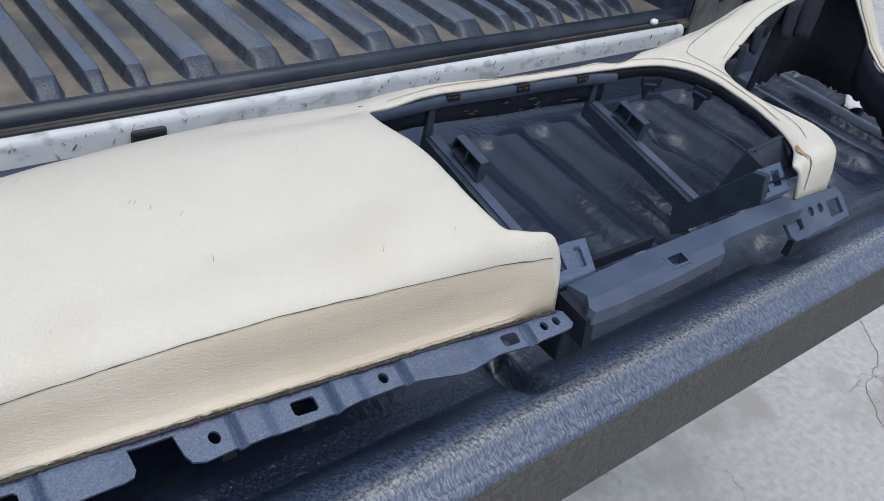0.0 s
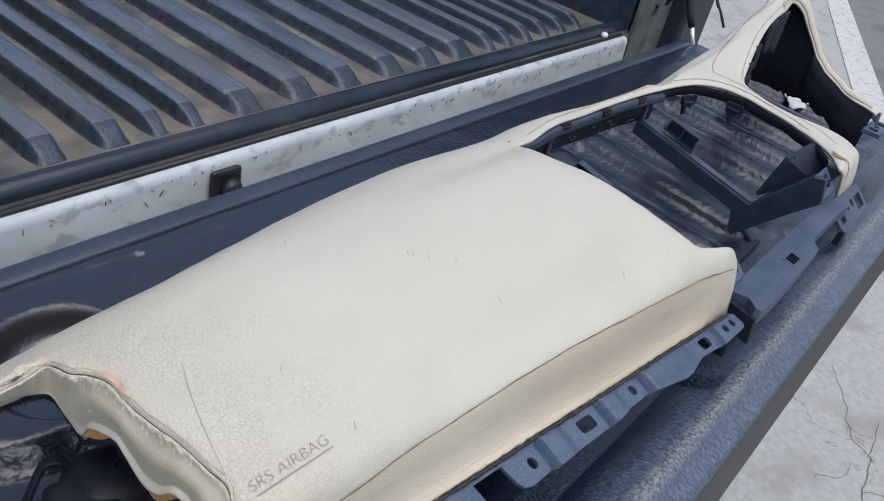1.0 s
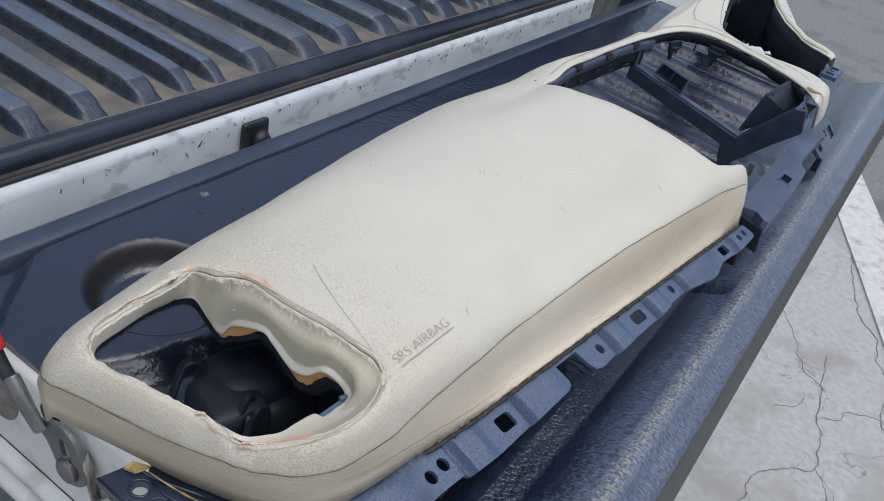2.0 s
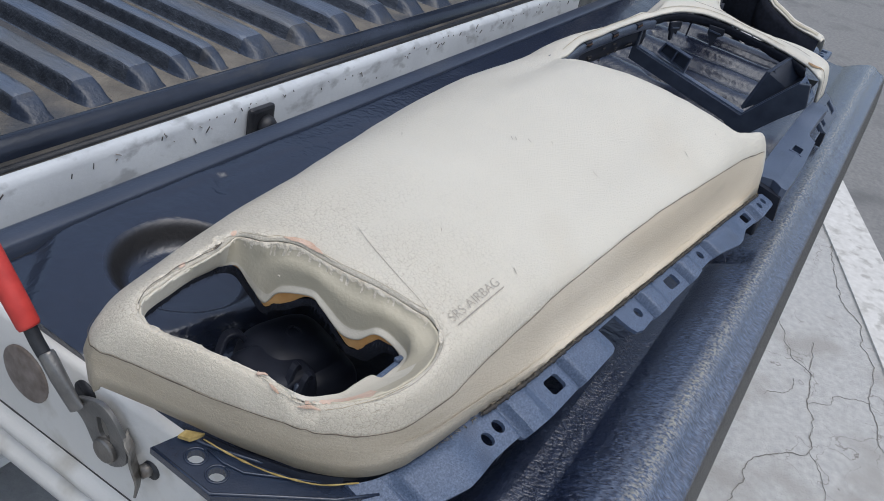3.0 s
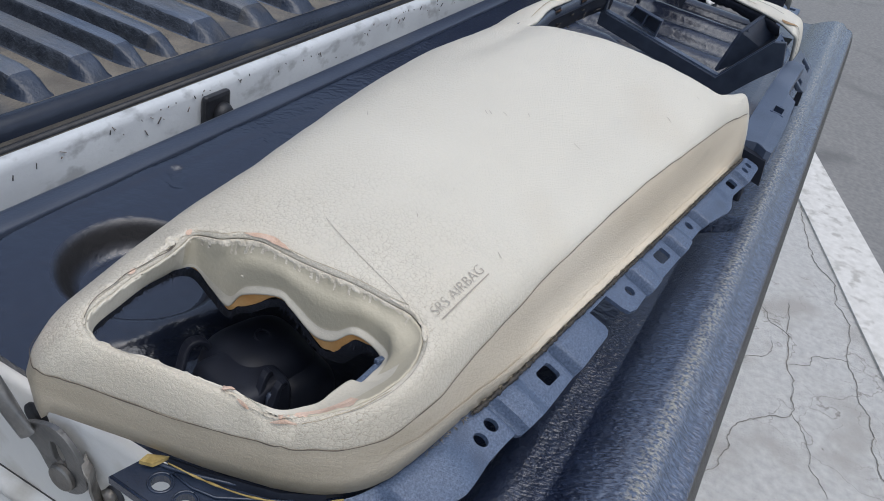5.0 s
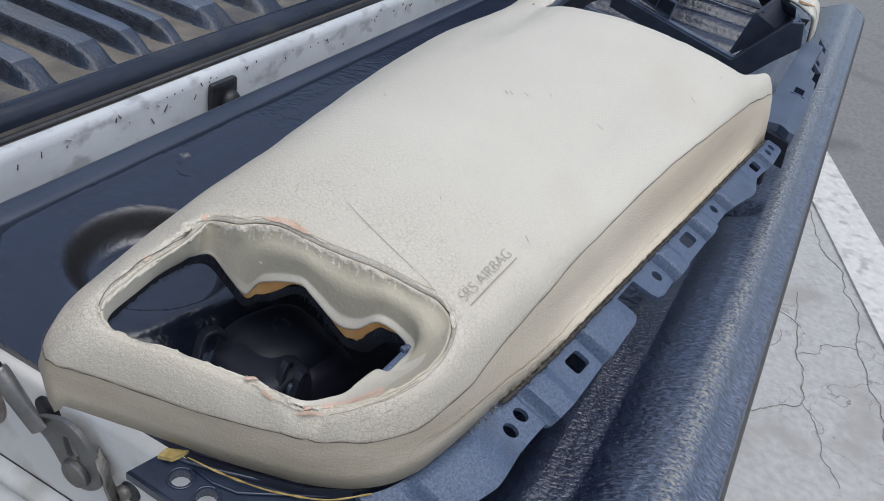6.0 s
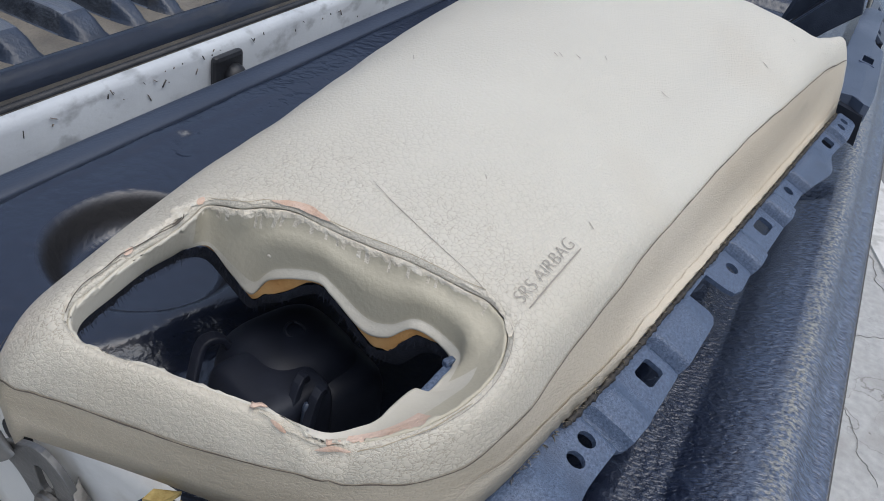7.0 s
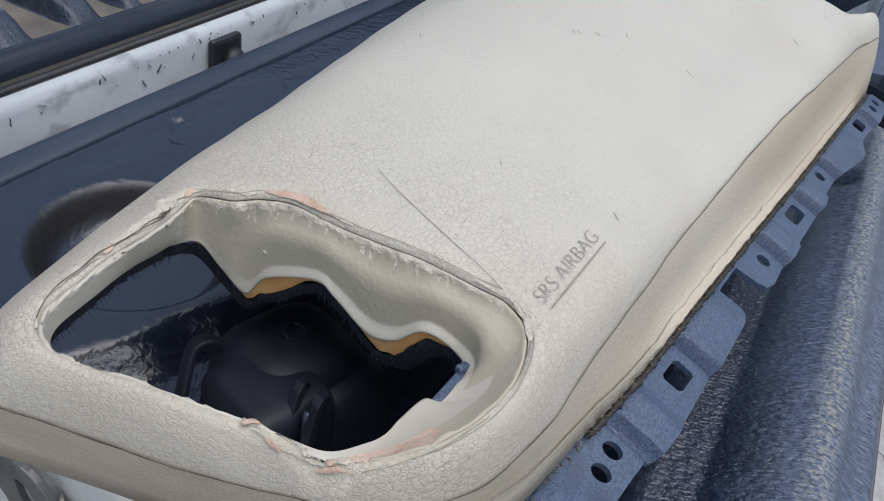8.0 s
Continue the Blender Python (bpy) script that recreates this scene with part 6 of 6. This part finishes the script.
bm = tube(bmesh.new(), [on_bracket(*q, 0.0010) for q in ((-0.1405, 0.4190), (-0.1385, 0.4080), (-0.1350, 0.3960), (-0.1300, 0.3830), (-0.1225, 0.3660), (-0.1120, 0.3490))], 0.0010, 8)
part("bracket_ridge", bm, BRACKET, bracket, "raised ridge of the bracket")
bm = tube(bmesh.new(), [on_bracket(*q, 0.0006) for q in ((-0.1395, 0.4040), (-0.1405, 0.3930), (-0.1385, 0.3820), (-0.1300, 0.3690), (-0.1180, 0.3520))], 0.0006, 8)
part("bracket_ridge", bm, BRACKET, bracket, "raised ridge of the bracket")
bm = tube(bmesh.new(), [on_bracket(*q, 0.0004) for q in ((-0.1555, 0.4230), (-0.1572, 0.3850), (-0.1395, 0.3630), (-0.1215, 0.3410), (-0.1040, 0.3280))], 0.0008, 8)
part("bracket_ridge", bm, BRACKET, bracket, "raised edge of the bracket")
bm = bmesh.new()
plate(bm, [(-0.1450, 0.4180), (-0.1395, 0.4182), (-0.1358, 0.4100), (-0.1392, 0.4108), (-0.1430, 0.4122)], [], lambda u, v, w: Vector((u, v, 0.8385 - w)), 0.0018)
for q in bm.verts:
    q.co += Vector((noise.noise(q.co * 300), noise.noise(q.co * 300 + Vector((5, 0, 0))), 0)) * 0.0006
part("end_foam", bm, YELLOW_FOAM, bracket, "yellow foam block at the cut end", soft=False)
bm = bmesh.new()
foam_run = spline([(-0.1390, 0.4075, 0.8390), (-0.1368, 0.3925, 0.8380), (-0.1330, 0.3780, 0.8366), (-0.1290, 0.3665, 0.8362), (-0.1210, 0.3505, 0.8362), (-0.1085, 0.3375, 0.8368)], 0.0015)
tube(bm, foam_run, [0.0003 + 0.0007 * abs(noise.noise((i * 0.17, 2, 0))) for i in range(len(foam_run))], 6)
part("foam_line", bm, YELLOW_FOAM, bracket, "thin line of yellow foam")
bm = bmesh.new()
ribbon(bm, [(-0.1375, 0.4085, 0.8360), (-0.131, 0.386, 0.8345), (-0.1225, 0.361, 0.8340), (-0.112, 0.3445, 0.8345)], (-0.4, -0.2, -1), 0.006, 0.002)
part("bracket_wall", bm, DARK_PLASTIC, bracket, soft=False)
bm = beam(bmesh.new(), (-0.0590, 0.3538, 0.8722), (-0.0790, 0.3552, 0.8712), 0.0052, 0.0070)
beam(bm, (-0.0580, 0.3545, 0.8742), (-0.0625, 0.3562, 0.8742), 0.0030, 0.0030)
bevelled(part("vent_clip", bm, PLASTIC, vent, "grey foam-backed plastic strip under the cut edge", soft=False), 0.0008)

# ---- duct moulding seen through the vent opening ----
bm = lump(bmesh.new(), (-0.048, 0.431, 0.800), (0.029, 0.026, 0.0365), radians(-18), 3.4, 40, 22)
lump(bm, (-0.070, 0.424, 0.798), (0.019, 0.021, 0.0355), radians(-18), 7.0, 40, 24)
lump(bm, (-0.040, 0.414, 0.795), (0.020, 0.020, 0.030), radians(-18), 4.0, 28, 14)
lump(bm, (-0.084, 0.420, 0.790), (0.012, 0.016, 0.024), radians(-18), 6.0, 28, 14)
duct = part("air_duct", bm, DUCT, dash, "black moulded plastic air duct under the vent opening")
for run, across, w in (
        ([(-0.0640, 0.4500, 0.8270), (-0.0665, 0.4520, 0.8330), (-0.0710, 0.4545, 0.8350), (-0.0760, 0.4555, 0.8325), (-0.0860, 0.4515, 0.8210), (-0.0990, 0.4460, 0.8060)], (0.35, 0.93, 0.0), 0.0060),
        ([(-0.0650, 0.4115, 0.8330), (-0.0675, 0.4108, 0.8375), (-0.0715, 0.4100, 0.8365), (-0.0800, 0.4080, 0.8250), (-0.0920, 0.4050, 0.8080)], (0.25, 0.97, 0.0), 0.0040),
        ([(-0.0665, 0.4020, 0.8330), (-0.0690, 0.4012, 0.8372), (-0.0730, 0.4005, 0.8362), (-0.0815, 0.3985, 0.8240), (-0.0930, 0.3955, 0.8080)], (0.25, 0.97, 0.0), 0.0040)):
    bm = ribbon(bmesh.new(), spline(run, 0.002), across, w, 0.0032)
    bevelled(part("duct_strap", bm, DUCT, duct, "bent plastic strap of the duct", soft=False), 0.0009)
bm = bmesh.new()
tube(bm, [(-0.0765, 0.4025, 0.815), (-0.0762, 0.4025, 0.832), (-0.0760, 0.4025, 0.8345)], [0.0018, 0.0016, 0.0011], 10)
part("duct_pin", bm, CAP, duct, "small grey pin")
c, nrm = Vector((-0.0470, 0.4300, 0.8365)), Vector((-0.10, -0.25, 0.96)).normalized()
a, b = nrm.orthogonal().normalized(), nrm.cross(nrm.orthogonal().normalized())
bm = tube(bmesh.new(), [c + (a * math.cos(k * math.tau / 20) + b * math.sin(k * math.tau / 20)) * 0.0040 for k in range(21)], 0.0008, 6)
part("duct_ring", bm, DUCT, duct, "raised ring on the duct")
# unseen block, added to shut light out of the cavity under the pad
bm = bmesh.new()
box(bm, (-0.105, 0.335, 0.812), (0.30, 0.352, 0.85), 0.002)
bevelled(part("cavity_block", bm, DARK_PLASTIC, dash, "unseen black block added to keep the cavity under the pad dark", soft=False), 0.003)

# ---- instrument opening: torn black felt and its lower edge ----
skirt("hood_edge", [(0.740, 0.4250), (0.78, 0.4355), (0.84, 0.4475), (0.90, 0.4550)], 0.026, FELT, dash, 0.003, 0.012)
hood = skirt("hood_lining", [(0.88, 0.468), (0.94, 0.480), (0.985, 0.488), (1.010, 0.480), (1.014, 0.455), (1.010, 0.43), (1.006, 0.40)], 0.0, FELT, dash, 0.004, 0.010, floor_z=0.830)
hood["label"] = "torn black felt lining of the instrument opening"
skirt("arch_lining", [(1.003, 0.415), (1.000, 0.40), (0.997, 0.37), (0.992, 0.34), (0.998, 0.31)], 0.050, FELT, dash, 0.004, 0.008)
for x, y, w, h in ((0.715, 0.4155, 0.016, 0.034), (0.742, 0.4245, 0.014, 0.040), (0.775, 0.4335, 0.018, 0.030), (0.86, 0.4505, 0.03, 0.045), (0.91, 0.4565, 0.05, 0.055)):
    bm = bmesh.new()
    z = crown(x, y) - 0.006
    rows = []
    for i in range(7):
        k = i / 6
        rows.append([bm.verts.new((x + w * (s - 0.5) * (1 - 0.3 * k) + 0.004 * noise.noise((i, x * 50, s)), y - 0.002 - 0.003 * k, z - h * k * (0.85 + 0.15 * s))) for s in (0, 0.33, 0.66, 1)])
    for p, q in zip(rows, rows[1:]):
        for k in range(3):
            bm.faces.new((p[k], q[k], q[k + 1], p[k + 1]))
    ob = part("felt_strip", bm, FELT, hood)
    ob.modifiers.new("thickness", "SOLIDIFY").thickness = 0.003
bm = bmesh.new()
plate(bm, rect(0.985, 0.288, 1.045, 0.312), [rect(0.992, 0.294, 1.004, 0.306), ring(1.014, 0.300, 0.004), rect(1.024, 0.294, 1.038, 0.306)], lambda u, v, w: Vector((u, v, 0.838 - w)), 0.006)
part("arch_lug", bm, PLASTIC, dash, "plastic lug at the arch's foot", soft=False)
# torn clips hanging inside the middle opening
for x, y, z, turn, outline in (
        (0.626, 0.4465, 0.9015, -0.35, [(0, 0), (0.022, 0), (0.021, -0.009), (0.0165, -0.010), (0.016, -0.0145), (0.012, -0.0115), (0.0095, -0.012), (0.009, -0.0195), (0.0055, -0.021), (0.004, -0.012), (0.001, -0.009)]),
        (0.6605, 0.4060, 0.9065, -1.45, [(0, 0), (0.018, 0), (0.0195, -0.007), (0.0135, -0.0105), (0.011, -0.0215), (0.0075, -0.0225), (0.005, -0.014), (0.001, -0.010)])):
    put = Matrix.Translation((x, y, z)) @ Matrix.Rotation(turn, 4, "Z")
    bm = plate(bmesh.new(), outline, [], lambda u, v, w: put @ Vector((u, -0.002 - w + 0.10 * v, v)), 0.0035)
    clip = bevelled(part("hanging_clip", bm, DARK_PLASTIC, dash, "torn black plastic clip", soft=False), 0.0006)
    bm = bmesh.new()
    beam(bm, put @ Vector((0.002, -0.006, -0.0045)), put @ Vector((0.016, -0.006, -0.0055)), 0.004, 0.0016)
    part("clip_ledge", bm, CAP, clip, "small ledge of the clip", soft=False)

# ---- tailgate check cable with its link, and loose bits ----
EX = X0 - 0.0065
cable = part("check_cable", tube(bmesh.new(), spline([(EX - 0.012, 0.5275, 0.8075), (EX - 0.0125, 0.535, 0.816), (EX - 0.013, 0.545, 0.831), (EX - 0.015, 0.575, 0.872), (EX - 0.016, 0.62, 0.93), (EX - 0.014, 0.70, 1.03), (EX + 0.01, 0.80, 1.16)], 0.006), 0.0040, 12), RUBBER, truck, "black sheathed tailgate cable")
part("cable_sleeve", tube(bmesh.new(), [(EX - 0.0128, 0.5400, 0.8240), (EX - 0.0129, 0.5412, 0.8255), (EX - 0.0135, 0.549, 0.8368), (EX - 0.0150, 0.575, 0.872), (EX - 0.0158, 0.60, 0.905)], [0.0058, 0.0064, 0.0066, 0.0066, 0.006], 14), RED, cable, "red plastic sleeve")
bm = bmesh.new()
ferrule = [(EX - 0.012, 0.5296, 0.8118), (EX - 0.012, 0.5285, 0.8105), (EX - 0.0115, 0.520, 0.7995), (EX - 0.0105, 0.512, 0.7890), (EX - 0.0095, 0.5075, 0.7835)]
tube(bm, ferrule, [0.0048, 0.0054, 0.0055, 0.0060, 0.0068], 16)
for q in bm.verts:
    q.co.x = EX - 0.0105 + (q.co.x - EX + 0.0105) * (0.85 - 0.5 * (1 - min(1, max(0, (q.co.y - 0.505) / 0.015))))
sharp(part("cable_ferrule", bm, DARK_STEEL, cable, "crimped grey steel ferrule"), 50)


def link_put(u, v, w):
    return Vector((EX - 0.0075 + w, u, v))


bm = bmesh.new()
link = spline([(0.5195, 0.7775), (0.5105, 0.7875), (0.4936, 0.7947), (0.4837, 0.7915), (0.4760, 0.7826), (0.4714, 0.7691), (0.4737, 0.7595), (0.4835, 0.7517), (0.4919, 0.7535), (0.4990, 0.7604), (0.5050, 0.7700), (0.5110, 0.7755)], 0.003, True)
slot = spline([(0.4948, 0.7838), (0.4902, 0.7839), (0.4862, 0.7785), (0.4848, 0.7700), (0.4919, 0.7700), (0.4948, 0.7775)], 0.002, True)
plate(bm, [(p[0], p[1]) for p in link], [[(p[0], p[1]) for p in slot]], link_put, 0.0032)
bevelled(part("cable_link", bm, DARK_STEEL, cable, "stamped grey steel link", soft=False), 0.0006)
bm = bmesh.new()
tube(bm, [(EX + 0.001, 0.4872, 0.7635), (EX - 0.006, 0.4872, 0.7635), (EX - 0.0078, 0.4872, 0.7635), (EX - 0.0098, 0.4872, 0.7635), (EX - 0.0108, 0.4872, 0.7635)], [0.0060, 0.0060, 0.0084, 0.0084, 0.0074], 28)
sharp(part("link_bolt", bm, STEEL, cable, "steel bolt head"), 40)
bm = bmesh.new()
ribbon(bm, spline([(EX - 0.0035, 0.4770, 0.7800), (EX - 0.0055, 0.4735, 0.7785), (EX - 0.0060, 0.4690, 0.7750), (EX - 0.0065, 0.4680, 0.7690), (EX - 0.0070, 0.4655, 0.7645), (EX - 0.0065, 0.4630, 0.7560), (EX - 0.0065, 0.4640, 0.7450)], 0.002), (1.0, 0.6, 0.25), 0.0085, 0.0016)
bevelled(part("link_clip", bm, STEEL, cable, "bent steel retaining clip", soft=False), 0.0004)
bm = bmesh.new()
tube(bm, [(EX + 0.002, 0.4610, 0.7605), (EX - 0.0045, 0.4635, 0.7600)], 0.0042, 12)
part("clip_stud", bm, STEEL, cable, "steel stud in its dark hole")
bm = bmesh.new()
tube(bm, [(EX + 0.002, 0.4600, 0.7605), (EX - 0.0006, 0.4600, 0.7605)], 0.0062, 14)
part("stud_hole", bm, RUBBER, gate, "small dark hole")
bm = bmesh.new()
tube(bm, [(EX + 0.002, 0.5135, 0.7838), (EX - 0.0007, 0.5135, 0.7838)], 0.0082, 20)
part("end_hole", bm, RUBBER, gate, "dark access hole")
bm = bmesh.new()
tube(bm, [(EX + 0.002, 0.567, 0.763), (EX - 0.0008, 0.567, 0.763), (EX - 0.0012, 0.567, 0.763)], [0.020, 0.020, 0.0192], 28)
part("end_washer", bm, WASHER, gate, "rusty brown round patch")
# far check cable and a loose strap at the other corner
far = part("far_check_cable", tube(bmesh.new(), spline([(1.160, 0.648, 0.828), (1.160, 0.668, 0.866), (1.166, 0.70, 0.94), (1.18, 0.725, 1.05), (1.20, 0.735, 1.14)], 0.02), 0.0062, 12), RUBBER, truck, "black sheathed cable at the far corner")
part("cable_rod", tube(bmesh.new(), [(1.160, 0.6345, 0.797), (1.160, 0.6363, 0.8015), (1.160, 0.650, 0.832)], [0.0045, 0.0048, 0.0048], 12), STEEL_BRIGHT, far, "bright steel rod end")
bm = bmesh.new()
tube(bm, spline([(1.20, 0.72, 1.02), (1.185, 0.66, 0.93), (1.18, 0.6307, 0.878), (1.181, 0.6175, 0.862), (1.180, 0.6026, 0.841)], 0.006), [0.0022 + 0.0014 * abs(noise.noise((i * 0.5, 1, 2))) for i in range(len(spline([(1.20, 0.72, 1.02), (1.185, 0.66, 0.93), (1.18, 0.6307, 0.878), (1.181, 0.6175, 0.862), (1.180, 0.6026, 0.841)], 0.006)))], 8)
part("loose_strap", bm, RUBBER, truck, "dark hanging strap end")
# torn film on the liner and a pale pebble on the bed lip
for x, y, s, a in ((1.075, 0.425, 0.030, 0.5), (1.10, 0.41, 0.022, 1.4), (1.115, 0.35, 0.026, 0.2)):
    bm = bmesh.new()
    field(bm, steps(-s, s, 6), steps(-s * 0.45, s * 0.45, 4), lambda u, v: 0.010 + 0.008 * noise.noise((u * 60 + x * 90, v * 60, 0)))
    bmesh.ops.transform(bm, matrix=Matrix.Translation((x, y, 0.800)) @ Matrix.Rotation(a, 4, "Z"), verts=bm.verts)
    ob = tagged(part("torn_film", bm, FOIL), "crumpled scrap of white plastic film on the liner", "film scrap", "film scraps")
    ob.modifiers.new("thickness", "SOLIDIFY").thickness = 0.001
bm = lump(bmesh.new(), (1.040, 0.7415, 0.7935), (0.008, 0.006, 0.005), 0.3, 2.4, 10, 6)
tagged(part("pebble", bm, FOIL), "small pale pebble on the truck bed", "pebble")

part("arm_tear", lay(bmesh.new(), [(0.6440, 0.2860), (0.6380, 0.2800), (0.6335, 0.2735), (0.6340, 0.2680)], 0.0075, 0.0009, 0.0015, 0.001, 0.5, True), BROWN_FOAM, skin, "brown foam in a tear of the arm")


# ---- wheels that carry the truck ----
for x in (X0 - 0.13, X1 + 0.04):
    bm = bmesh.new()
    tube(bm, [(x, 1.75, 0.36), (x + 0.02, 1.75, 0.36), (x + 0.08, 1.75, 0.36), (x + 0.18, 1.75, 0.36), (x + 0.2, 1.75, 0.36)], [0.30, 0.345, 0.36, 0.345, 0.30], 32)
    wheel = part("wheel", bm, RUBBER, truck, "black rubber tyre")
    bm = bmesh.new()
    tube(bm, [(x - 0.004, 1.75, 0.36), (x + 0.204, 1.75, 0.36)], [0.2, 0.2], 28)
    part("rim", bm, STEEL, wheel)
bm = bmesh.new()
box(bm, (X0 - 0.02, 0.76, 0.52), (X1 + 0.02, 2.4, 0.70))
part("underbody", bm, DARK_PLASTIC, truck, soft=False)
